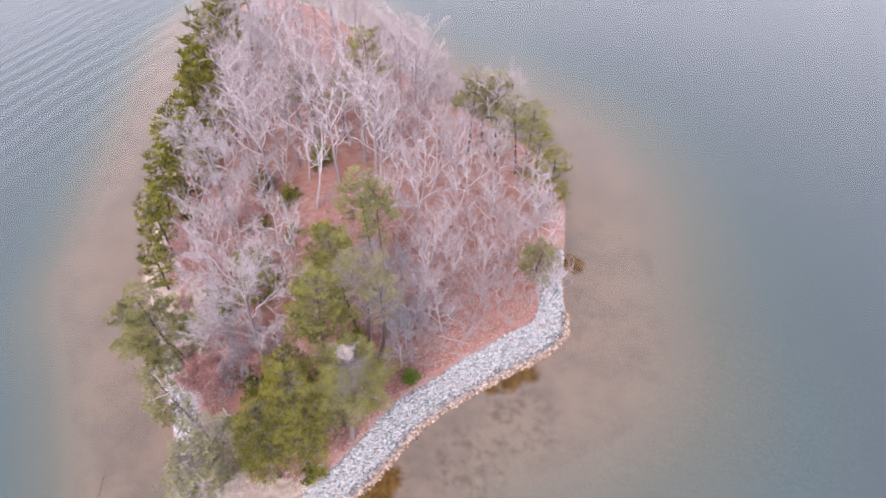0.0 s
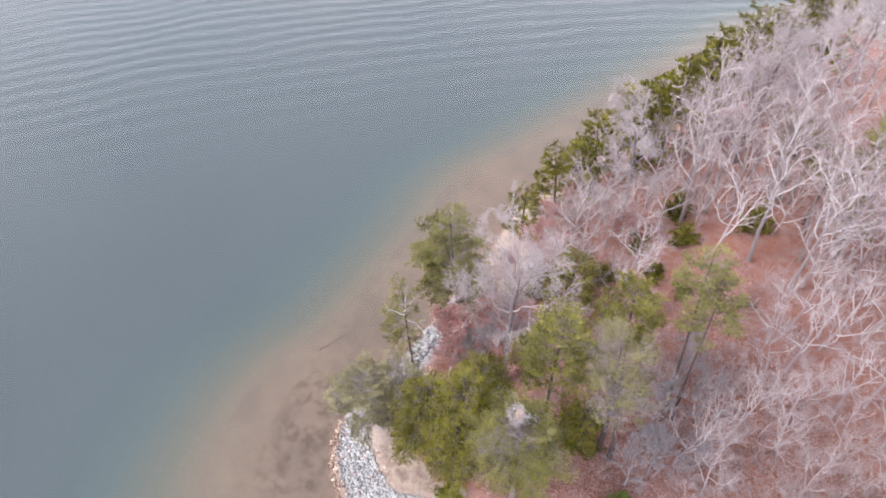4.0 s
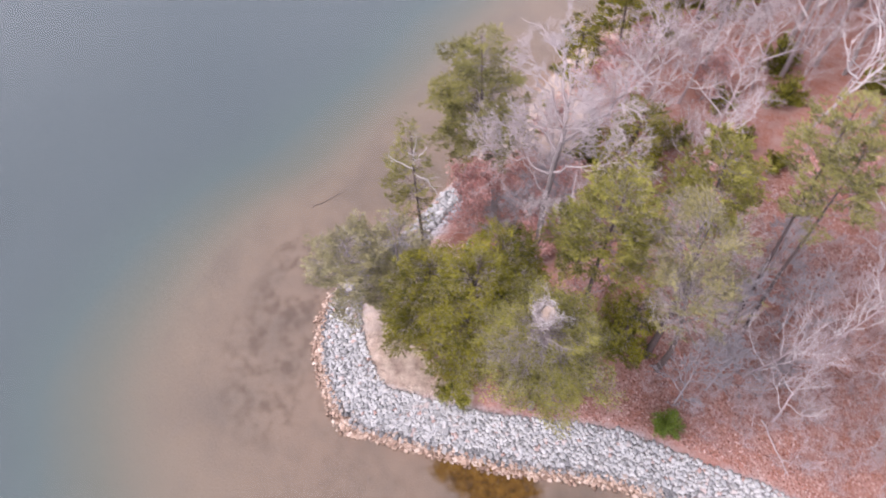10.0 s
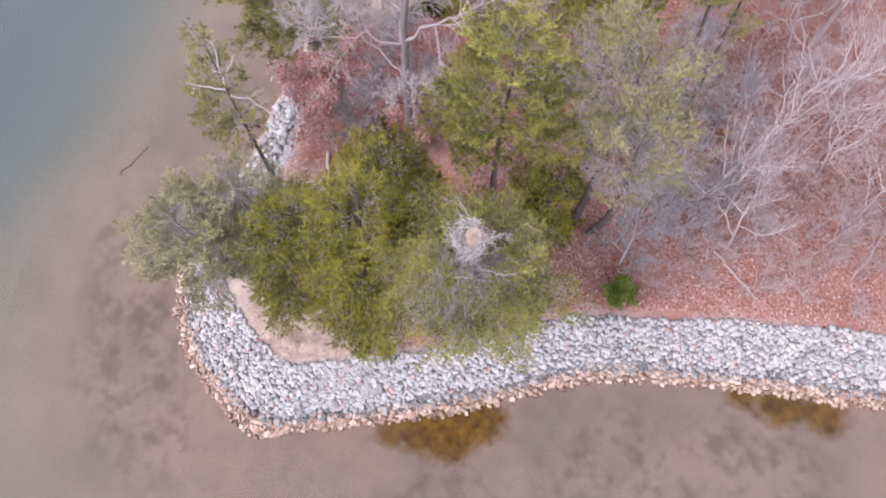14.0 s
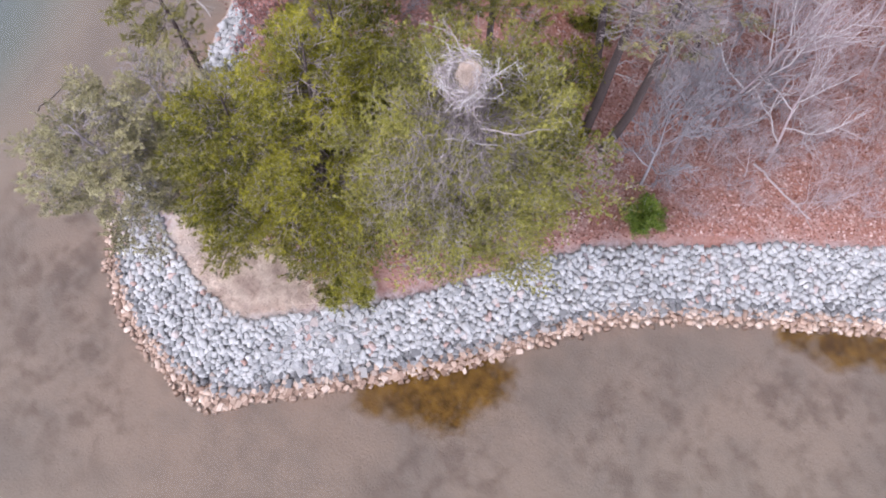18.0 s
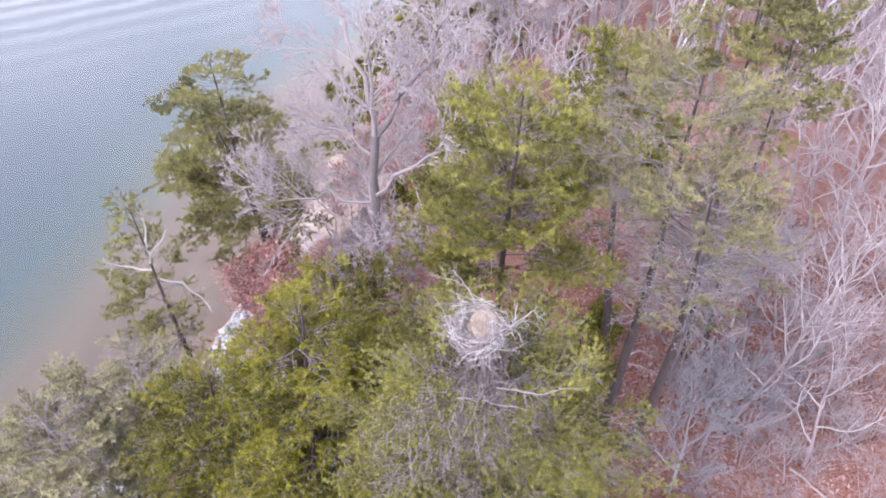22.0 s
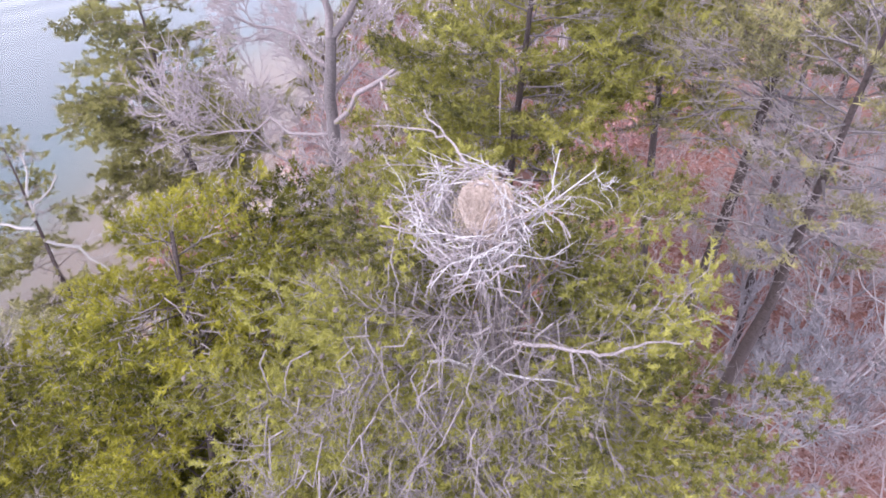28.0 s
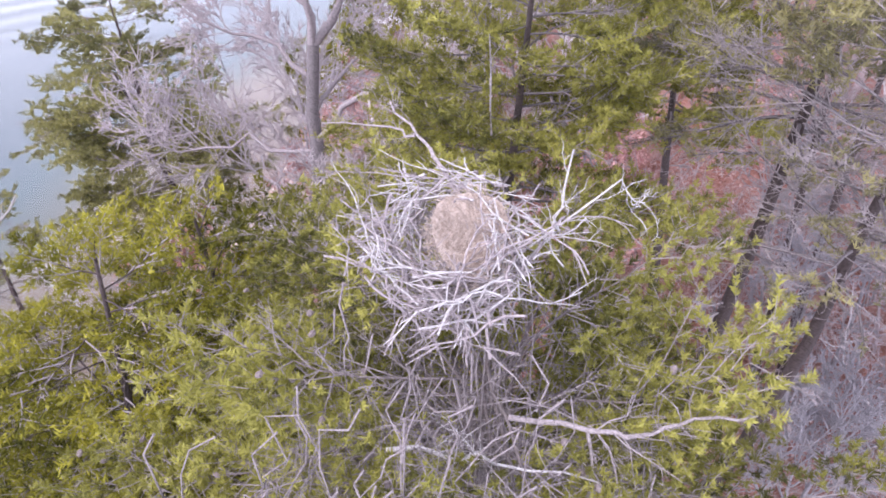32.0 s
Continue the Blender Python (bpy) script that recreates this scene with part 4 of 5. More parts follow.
plant(limb_tree, [(-16.4, 37.8, 0, 1.0, 1.0), (-25.2, 60.5, 140, 0.95, 0.95), (-23.6, 76.0, 250, 1.1, 1.05)], "large bare tree with long pale crooked limbs", "bare tree", "large bare trees")
white_tree = bare_tree(42, 12.5, 4.6, 0.45, 5, 0.12, plan=[(5, 0.5, 0.6, 0.12, 0.5), (4, 0.5, 0.6, 0.06, 0.55)], material=PALE_BARK, branch=PALE_BRANCH, first=0.6)
plant(white_tree, [(-14.3, 58.6, 100, 1.0, 1.0)], "white-barked bare tree with a wide fork", "bare tree", "large bare trees")
tall_tree = bare_tree(43, 16.5, 4.6, 0.38, 9, 0.17, plan=[(6, 0.55, 0.75, 0.10, 0.5), (5, 0.5, 0.7, 0.06, 0.55), (3, 0.6, 0.65, 0.03, 0.65)], material=PINK_BARK, stem=ASH_BARK, branch=PALE_BRANCH)
plant(tall_tree, [(-12.2, 62.5, 0, 1.0, 1.0),  (-15.5, 70.5, 90, 1.05, 1.0), (-19.6, 66.0, 200, 1.0, 0.95), (-18.5, 74.5, 300, 1.0, 1.0), (-9.5, 66.5, 40, 0.95, 1.0), (-20.5, 84.0, 150, 1.1, 1.0), (-12.5, 80.0, 10, 1.0, 1.0), (-25.0, 90.0, 80, 1.1, 1.0), (-16.0, 94.0, 230, 1.1, 1.0)] + scatter(6, 32, [(-34, 74, -4, 114), (-8, 70, 8, 92), (-30, 92, -10, 114), (-24, 62, -6, 76)], 3.0, 5, (0.85, 1.1), (0.85, 1.05)),
      "tall slender bare tree with pale bark", "bare tree", "tall bare trees")
round_tree = bare_tree(44, 10.0, 3.6, 0.3, 8, 0.13, plan=[(6, 0.55, 0.75, 0.10, 0.5), (5, 0.55, 0.7, 0.06, 0.55), (2, 0.65, 0.65, 0.03, 0.65)], material=PINK_BARK, twig=0.012, branch=PALE_BRANCH)
plant(round_tree, [(-2.8, 60.5, 0, 1.0, 1.0), (11.6, 57.2, 25, 0.75, 0.8), (12.3, 60.4, 190, 0.75, 0.8), (10.9, 54.3, 290, 0.65, 0.7), (12.9, 66.2, 80, 0.8, 0.85), (2.4, 60.0, 70, 1.0, 1.05), (5.4, 57.8, 130, 0.9, 0.9), (-4.6, 67.0, 200, 1.05, 1.0), (8.3, 60.0, 260, 0.8, 0.8), (1.0, 66.0, 320, 1.0, 1.0), (-7.6, 63.0, 20, 1.0, 1.1), (5.8, 65.0, 100, 1.0, 0.95), (-27.0, 56.0, 160, 0.9, 1.0),
                   (-24.0, 53.0, 50, 0.9, 0.9), (-22.0, 68.0, 90, 1.1, 1.1), (-27.5, 72.0, 210, 1.0, 1.1), (-20.5, 60.5, 250, 0.9, 1.0), (-2.0, 76.0, 140, 1.0, 1.0), (-9.0, 86.0, 10, 1.1, 1.1), (-26.0, 82.0, 300, 1.1, 1.1)] + scatter(7, 46, [(-8, 56, 12, 82), (-14, 70, 5, 112), (-14, 66, 5, 108)], 2.3, 2.0, (0.8, 1.1), (0.85, 1.1), [(-15.9, 37.3, 5), (-8, 50.2, 3.5)]) + scatter(12, 12, [(-29, 49, -15, 72)], 3.0, 4.0, (0.75, 1.0), (0.9, 1.15)),
      "bare tree with a fine rounded crown of pinkish twigs", "bare tree", "bare trees of the east slope")
wide_tree = bare_tree(45, 8.0, 3.4, 0.22, 9, 0.07, plan=[(6, 0.55, 0.75, 0.10, 0.5), (5, 0.5, 0.7, 0.06, 0.55), (3, 0.6, 0.65, 0.03, 0.65)], material=PINK_BARK, lean=(0.12, -0.1), twig=0.009, curl=1, branch=PALE_BRANCH)
plant(wide_tree, [(-0.5, 55.8, 0, 0.9, 0.9), (-3.4, 44.4, 35, 1.1, 1.1), (-0.4, 44.0, 170, 0.95, 1.0), (-2.2, 48.6, 95, 1.15, 1.1), (3.6, 53.8, 80, 0.75, 0.75), (6.8, 55.4, 150, 0.85, 0.85), (-4.0, 55.0, 220, 0.9, 0.95), (9.6, 58.2, 20, 0.85, 0.8), (-18.5, 62.5, 120, 0.95, 1.0), (-23.2, 49.0, 200, 0.8, 0.9), (-26.2, 47.5, 330, 0.75, 0.8), (-17.5, 50.5, 60, 0.8, 0.9), (0.5, 45.5, 250, 0.6, 0.6), (3.5, 47.5, 100, 0.6, 0.6)] + scatter(8, 18, [(0, 48, 12, 64), (4, 50, 12, 62), (-4, 50, 8, 64), (-30, 46, -18, 62)], 2.0, 2.2, (0.7, 1.0), (0.8, 1.0)),
      "low wide-spreading bare tree with pale branches", "bare tree", "bare trees of the east slope")
grey_tree = bare_tree(46, 6.4, 2.3, 0.25, 11, 0.07, plan=[(6, 0.5, 0.6, 0.05, 0.5), (5, 0.5, 0.6, 0.02, 0.55), (4, 0.6, 0.6, 0.0, 0.7)], material=GREY_TWIG)
plant(grey_tree, [(-3.9, 42.0, 0, 1.0, 1.1), (-4.9, 42.8, 40, 0.8, 0.9), (-4.3, 40.0, 200, 0.95, 1.2), (-6.2, 44.4, 90, 1.0, 1.2), (-2.2, 45.0, 130, 0.8, 0.9), (-4.4, 47.6, 250, 1.0, 1.1), (-7.4, 48.6, 310, 1.0, 1.2), (-13.5, 46.0, 250, 0.9, 1.0), (-21.0, 42.5, 60, 0.8, 0.9), (-19.2, 30.2, 20, 0.7, 0.8), (-18.4, 37.4, 110, 1.0, 1.1), (-20.2, 36.9, 170, 0.8, 0.9), (-17.4, 39.8, 230, 0.9, 1.0), (-19.8, 40.2, 300, 0.9, 0.9)], "small bare tree with a dense haze of bluish-grey twigs", "bare tree", "grey bare trees")
sapling = bare_tree(47, 3.6, 1.6, 0.15, 6, 0.035, plan=[(5, 0.55, 0.6, 0.05, 0.5), (3, 0.6, 0.6, 0.02, 0.6)], material=PINK_BARK, name="sapling", twig=0.008)

spots = scatter(5, 44, [(-33, 40, 13, 90), (-5, 39, 10, 56), (-24, 42, -8, 62)], 0.9, 3.6, (0.6, 1.3), (0.8, 1.2), [(-3.3, 37.8, 2.6)])
spots += scatter(9, 8, [(-6, 38, 8, 50)], 0.8, 3.4, (0.35, 0.55), (0.5, 0.9), [(-3.4, 38.55, 1.3)]) + scatter(10, 8, [(-4, 46.5, 9, 57)], 1.1, 3.0, (1.0, 1.6), (0.7, 1.0)) + scatter(13, 8, [(-9.5, 44, -3, 52)], 1.1, 3.0, (1.1, 1.7), (0.8, 1.1)) + scatter(14, 8, [(-24, 36, -16.5, 43)], 1.0, 2.4, (1.2, 1.8), (0.9, 1.3))
plant(sapling, spots, "thin bare sapling with pinkish twigs in the leaf litter", "sapling", "bare saplings")
def thicket(seed, stems, height, spread, material):
    """A low bare thicket: many thin stems from one root, each with fine crooked twigs."""
    rng = np.random.default_rng(seed)
    bush, twigs = new("thicket"), Geo()
    for n in range(stems):
        az, out = rng.uniform(0, 6.283), rng.uniform(0.1, 1.0)
        q = bough(rng, rng.normal(0, 0.08 * spread, 3) * np.array([1, 1, 0]) - np.array([0, 0, 0.1]), (np.cos(az) * out * spread, np.sin(az) * out * spread, height), height * rng.uniform(0.6, 1.15), 5, 0.17, 0.02)
        g = Geo()
        g.tube(q, np.linspace(0.014, 0.005, len(q)), 4)
        part_of("stem", g.mesh("stem"), material, bush)
        sprout(rng, twigs, q, 0.008, [(12, 0.5, 0.7, 0.03, 0.7), (6, 0.5, 0.7, 0.0, 0.8)], 0, [], 0.0048, 0)
    tagged(part_of("twig_spray", twigs.mesh("twig_spray"), material, bush), kind="stuff")
    return bush


OPEN_SLOPE = [(-3.3, 37.9, 1.9), (-7.1, 30.4, 3)]
plant(thicket(51, 4, 2.2, 0.9, MUTED_TWIG), scatter(21, 62, [(-7, 38.5, 11, 60), (-5, 40, 8, 52), (-6, 37.5, 4, 46)], 1.2, 3.6, (0.6, 1.15), (0.7, 1.2), OPEN_SLOPE) + scatter(24, 24, [(-3.5, 41.5, 7, 53)], 1.5, 4.0, (1.0, 1.5), (0.8, 1.1), OPEN_SLOPE), "low bare thicket of fine pinkish grey twigs in the leaf litter", "thicket", "bare thickets")
plant(thicket(52, 4, 1.6, 1.3, GREY_TWIG), scatter(22, 18, [(-7, 38.5, 9, 54), (-5, 40, 3, 46)], 1.6, 3.8, (0.6, 1.1), (0.7, 1.2), OPEN_SLOPE), "low bare thicket of bluish grey twigs in the leaf litter", "thicket", "bare thickets")
plant(thicket(53, 4, 2.6, 1.0, MUTED_TWIG), scatter(23, 30, [(-24, 36, -9, 60), (-12, 46, -6, 66)], 1.3, 3.0, (0.7, 1.3), (0.7, 1.2), [(-12, 31, 3)]), "bare thicket of pinkish grey twigs under the trees", "thicket", "bare thickets")

russet = bare_tree(48, 4.6, 1.7, 0.2, 9, 0.05, plan=[(7, 0.5, 0.6, 0.05, 0.5), (5, 0.5, 0.6, 0.02, 0.6)], material=PINK_BARK, name="russet_sapling", leaves=260)
plant(russet, [(-21.6, 35.8, 0, 1.0, 1.1), (-22.6, 37.2, 60, 1.0, 0.9), (-23.2, 39.2, 140, 1.0, 0.9), (-21.2, 39.8, 250, 0.9, 0.8), (-17.2, 38.6, 120, 1.0, 0.9), (-16.0, 34.6, 200, 0.8, 0.8), (-26.8, 50.0, 40, 1.1, 1.1), (-25.8, 46.0, 100, 1.0, 1.0), (-27.6, 53.5, 220, 1.1, 1.1), (-12.6, 38.5, 20, 0.9, 0.9), (-17.0, 38.3, 190, 1.0, 1.0), (-12.2, 45.0, 70, 1.1, 1.0), (-9.9, 55.8, 310, 1.1, 1.0), (-22.6, 36.2, 30, 1.1, 1.1), (-24.5, 51.0, 300, 1.0, 1.0), (-28.6, 56.5, 120, 1.0, 1.0), (-20.2, 38.6, 10, 1.0, 1.0), (-18.6, 41.0, 80, 1.0, 1.1), (-13.5, 50.5, 160, 1.0, 1.0), (-22.0, 57.0, 30, 1.0, 1.0)],
      "young tree with pinkish russet dead leaves still hanging", "young tree", "russet young trees")

# ---- the nest tree and its nest ----
NEST = Vector((-7.1, 30.4, 17.3))
NX, NY = -7.05, 30.75
FX, FY = -8.4, 32.3
nz = ground_at(FX, FY)
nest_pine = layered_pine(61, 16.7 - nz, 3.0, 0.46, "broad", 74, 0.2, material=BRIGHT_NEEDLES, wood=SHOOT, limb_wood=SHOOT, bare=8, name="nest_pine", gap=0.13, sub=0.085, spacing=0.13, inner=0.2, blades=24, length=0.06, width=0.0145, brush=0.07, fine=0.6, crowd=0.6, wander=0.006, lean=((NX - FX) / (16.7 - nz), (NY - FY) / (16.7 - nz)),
                         rise=(-0.1, 0.22), sag=0.12, slant=lambda a: 0.10 + 0.14 * np.cos(a - 2.2), live=lambda u, az: 0.82 - 0.14 * np.cos(az + 1.2), reach=lambda a: 1.01 + 0.10 * np.cos(a + 1.2) + 0.07 * np.sin(5 * a + 1.0), hollow=lambda p: np.hypot(p[0] + FX + 7.05, p[1] + FY - 30.35) < 0.72 and p[2] > 16.1 - nz)
tagged(nest_pine, "broad pine with yellow-green needles carrying the stick nest", "pine tree", "pines")
nest_pine.matrix_basis = pose(FX, FY, nz)


def nest_branches():
    """Grey dead boughs and hanging twigs round and under the nest, and cones on the outer shoots."""
    rng = np.random.default_rng(63)
    foot = np.array([FX, FY, nz])

    def limb(pts, r, plan, label="bare grey dead branch", material=TWIG_GREY, crook=0.016):
        pts = np.array(pts) - foot
        fine = np.concatenate([np.linspace(a, b, 4)[:-1] for a, b in zip(pts[:-1], pts[1:])] + [pts[-1:]])
        fine[1:-1] += rng.normal(0, crook, fine[1:-1].shape)
        g = Geo()
        g.tube(fine, np.linspace(r, r * 0.4, len(fine)), 6)
        branch = part_of("dead_branch", g.mesh("dead_branch"), material, nest_pine, label)
        g = Geo()
        sprout(rng, g, fine, r * 0.6, plan, 0, [], 0.003, 2)
        tagged(part_of("twig_spray", g.mesh("twig_spray"), material, branch), kind="stuff")

    side = [(7, 0.35, 0.8, 0.0, 0.5), (4, 0.5, 0.7, -0.05, 0.6)]
    limb([(-6.59, 30.12, 16.2), (-6.13, 30.31, 16.2), (-5.8, 30.51, 16.2), (-5.63, 30.74, 16.25), (-5.31, 31.05, 16.2)], 0.021, side)
    limb([(-6.13, 30.31, 16.2), (-5.95, 30.16, 16.0)], 0.014, side)
    limb([(-6.98, 29.39, 16.35), (-6.74, 29.59, 16.3), (-6.5, 29.82, 16.15), (-5.95, 30.16, 16.0)], 0.016, side, "bleached dead branch", DEAD_WOOD)
    limb([(-7.1, 30.8, 16.8)] + [(-7.63, 30.77, 17.45), (-7.85, 30.84, 17.5), (-8.18, 30.99, 17.6)], 0.017, side)
    limb([(-7.85, 30.84, 17.5), (-8.08, 30.86, 17.5), (-8.63, 30.75, 17.4)], 0.011, side)
    limb([(-7.63, 31.47, 17.3), (-7.46, 31.11, 18.2)], 0.008, [(3, 0.2, 0.7, 0.05, 0.5)])
    limb([(-6.9, 30.6, 17.0)] + [(-6.69, 30.75, 17.2), (-6.67, 30.69, 17.45), (-6.63, 30.7, 17.85)], 0.013, [(6, 0.35, 0.9, 0.08, 0.7), (3, 0.5, 0.7, 0.05, 0.6)], "bleached forked branch beside the nest", DEAD_WOOD)
    limb([(-6.85, 30.6, 17.1)] + [(-6.42, 30.95, 17.6), (-6.26, 30.96, 17.5)], 0.008, side, "bleached branch beside the nest", DEAD_WOOD)
    for n in range(70):
        az, rad = rng.uniform(0, 6.283), rng.uniform(0.1, 1.3)
        x, y = NX + 0.1 + rad * np.cos(az), NY - 0.35 + rad * np.sin(az)
        z = 16.65 - 0.45 * rad
        drop = rng.uniform(0.8, 2.6)
        dx, dy = rng.normal(0, 0.25, 2)
        limb([(x, y, z), (x + dx * 0.6 + rng.normal(0, 0.12), y + dy * 0.6 + rng.normal(0, 0.12), z - drop * 0.5), (x + dx, y + dy, z - drop)], rng.uniform(0.003, 0.007), [(6, 0.35, 0.6, -0.1, 0.7), (3, 0.5, 0.6, -0.1, 0.8)], "thin grey hanging twig", HANGING_TWIG, 0.06)
    for n in range(60):
        out, x = rng.uniform(0.7, 2.7), NX + 0.25 + rng.normal(0, 0.55)
        y, z = NY - out, 16.95 + 0.02 * out - 0.10 * out ** 2
        drop = rng.uniform(0.5, 1.2)
        limb([(x, y, z), (x + rng.normal(0, 0.15), y - 0.25 * drop, z - drop * 0.4), (x + rng.normal(0, 0.25), y - 0.35 * drop, z - drop)], rng.uniform(0.004, 0.008), [(6, 0.4, 0.6, -0.1, 0.7), (3, 0.5, 0.6, -0.1, 0.8)], "bare grey twig hanging below the nest", HANGING_TWIG, 0.06)
    cone = bmesh.new()
    bmesh.ops.create_icosphere(cone, subdivisions=1, radius=0.025)
    for v in cone.verts:
        v.co.z *= 1.45
        v.co.xy *= 1.0 - 0.25 * max(v.co.z, 0) / 0.038 + random.uniform(-0.12, 0.12)
    cm = bpy.data.meshes.new("cone")
    cone.to_mesh(cm)
    cone.free()
    cm.materials.append(CONE)
    tips = CROWN_POINTS["nest_pine"]
    tips = tips[tips[:, 2] > 13.5 - nz]
    for p in tips[rng.choice(len(tips), 220, False)]:
        ob = new("cone", cm)
        ob.parent = nest_pine
        ob.matrix_basis = pose(*(p + rng.normal(0, 0.03, 3) + np.array([0, 0, 0.06])), rng.uniform(0, 180), rng.uniform(0, 180), 0)


def nest():
    rng = np.random.default_rng(62)
    thing = new("stick_nest")
    spread = pose(-0.13, -0.09, 0, 0, 0, 36) @ Matrix.Diagonal((1.42, 0.92, 0.8, 1)) @ pose(0, 0, 0, 0, 0, -36)
    for n in range(300):
        low = rng.uniform(0, 1)
        az = rng.uniform(0, 6.283)
        rad = rng.uniform(0.22, 0.5) * (1 - 0.3 * low)
        p = np.array([np.cos(az) * rad, np.sin(az) * rad, 0.04 - 0.46 * low - 0.2 * (rad - 0.27)])
        tang = np.array([-np.sin(az), np.cos(az), 0]) * rng.choice([-1, 1])
        outw = np.array([np.cos(az), np.sin(az), 0])
        d = unit(tang * rng.uniform(0.35, 1.2) + outw * rng.normal(0.1, 0.45) + np.array([0, 0, rng.normal(0.0, 0.28)]))
        ln = rng.uniform(0.2, 0.62) * (1.4 if rng.uniform() < 0.15 else 1.0)
        g = Geo()
        q = bough(rng, p - d * ln * rng.uniform(0.3, 0.6), d, ln, 6, 0.24, 0.0)
        gap = np.linalg.norm(q[:, :2], axis=1) < 0.17
        if gap.any():
            q[gap, 2] = np.minimum(q[gap, 2], -0.24)
        front = np.clip(q[:, 0] * 0.57 - q[:, 1] * 0.82, -0.3, 0.5)
        q[:, 2] -= 0.28 * front
        r = rng.uniform(0.0035, 0.009)
        g.tube(q, np.linspace(r, r * 0.55, len(q)), 5)
        for _ in range(rng.integers(1, 5)):
            b, bd = along(q, rng.uniform(0.3, 0.9))
            w = bough(rng, b, aside(rng, bd, 0.7), ln * rng.uniform(0.15, 0.4), 3, 0.15, 0)
            g.tube(w, np.linspace(r * 0.7, r * 0.3, len(w)), 4)
        part_of("stick", g.mesh("stick"), DEAD_WOOD if rng.uniform() < 0.52 - 0.45 * low else (TWIG_GREY if rng.uniform() < 0.7 else ASH_BARK), thing).matrix_basis = spread
    u, w = np.meshgrid(np.linspace(0, 1, 9), np.arange(20) * 2 * np.pi / 20)
    rr = 0.27 * u * (1 + 0.08 * np.sin(3 * w))
    zz = -0.07 + 0.07 * u ** 2 + 0.012 * np.sin(w * 7 + u * 9)
    v = np.stack([rr * np.cos(w), rr * np.sin(w), zz], -1)
    f = [(a * 9 + b, a * 9 + b + 1, (a + 1) % 20 * 9 + b + 1, (a + 1) % 20 * 9 + b) for a in range(20) for b in range(8)]
    slope = pose(0, 0, -0.03, 24, 0, 35) @ Matrix.Diagonal((0.86, 1.12, 0.9, 1))
    lining = part_of("lining", fast_mesh("lining", v.reshape(-1, 3), f), STRAW, thing, "matted tan grass lining of the cup")
    lining.matrix_basis = slope
    n = 700
    az, rad = rng.uniform(0, 6.283, n), 0.31 * np.sqrt(rng.uniform(0, 1, n))
    at = np.stack([rad * np.cos(az), rad * np.sin(az) - 0.04 * rng.uniform(0, 1, n), -0.055 + 0.75 * rad ** 2], -1)
    flat = rng.normal(0, 1, (n, 3)) * np.array([1, 1, 0.05])
    part_of("grass", tufts(rng, at, flat * 5, 4, 0.07, 0.004, 0.008), STRAW, lining, "loose dry grass stems", False)
    thing.matrix_basis = Matrix.Translation(NEST)
    return tagged(thing, "large round nest of bleached sticks with a grass-lined cup", "nest")


m_straw, nt_s, b_s = begin("dry_grass", 0.9, 0.1)
nt_s.links.new(ramp(nt_s, noise_at(nt_s, 40, 4), [(0.3, (0.38, 0.305, 0.255)), (0.7, (0.62, 0.52, 0.45))]), b_s.inputs["Base Color"])
bump(nt_s, b_s, noise_at(nt_s, 60, 4), 0.8, 0.02)
STRAW = m_straw
CONE = bark("pine_cone", (0.12, 0.09, 0.085), (0.38, 0.32, 0.315), 12.0)
nest_branches()
nest()


# ---- fallen leaves ----
def fallen_leaves():
    rng = np.random.default_rng(71)
    n = 60000
    x, y = rng.uniform(-13, 12, n), rng.uniform(31, 56, n)
    keep = shore_distance(x, y) > 3.0
    x, y = x[keep], y[keep]
    n = len(x)
    at = np.stack([x, y, terrain(x, y) + rng.uniform(0.01, 0.07, n)], -1)
    a, tilt = rng.uniform(0, 6.283, n), rng.normal(0, 0.35, (n, 2))
    u = np.stack([np.cos(a), np.sin(a), tilt[:, 0]], -1) * rng.uniform(0.05, 0.10, (n, 1))
    w = np.stack([-np.sin(a), np.cos(a), tilt[:, 1]], -1) * rng.uniform(0.03, 0.06, (n, 1))
    v = np.stack([at - u, at + w * 0.9, at + u, at - w], 1).reshape(-1, 3)
    me = fast_mesh("leaf_litter", v, np.arange(n * 4).reshape(-1, 4))
    me.materials.append(leaf_material())
    tagged(new("leaf_litter", me), "loose russet fallen leaves over the island floor", "leaf litter", kind="stuff")


fallen_leaves()


m_hay, nt_h, b_h = begin("bleached_grass", 0.9, 0.1)
nt_h.links.new(ramp(nt_h, noise_at(nt_h, 1.6, 4, 0.6, "world"), [(0.3, (0.56, 0.44, 0.38)), (0.62, (0.86, 0.77, 0.69))]), b_h.inputs["Base Color"])


def dry_grass():
    rng = np.random.default_rng(72)
    n = 3400
    x = np.concatenate([rng.normal(-14.4, 1.3, n), rng.normal(-19.3, 1.1, n // 2)])
    y = np.concatenate([rng.normal(26.9, 0.75, n), rng.normal(32.6, 0.9, n // 2)])
    keep = shore_distance(x, y) > 2.9
    x, y = x[keep], y[keep]
    at = np.stack([x, y, terrain(x, y)], -1)
    lay = rng.normal(0, 0.8, (len(x), 3)) * np.array([1, 1, 0]) + np.array([0, 0, 0.5])
    me = tufts(rng, at, lay, 10, 0.42, 0.014, 0.05)
    me.materials.append(m_hay)
    tagged(new("dry_grass", me), "matted beige dry grass on the sandy tip", "grass", kind="stuff")


dry_grass()


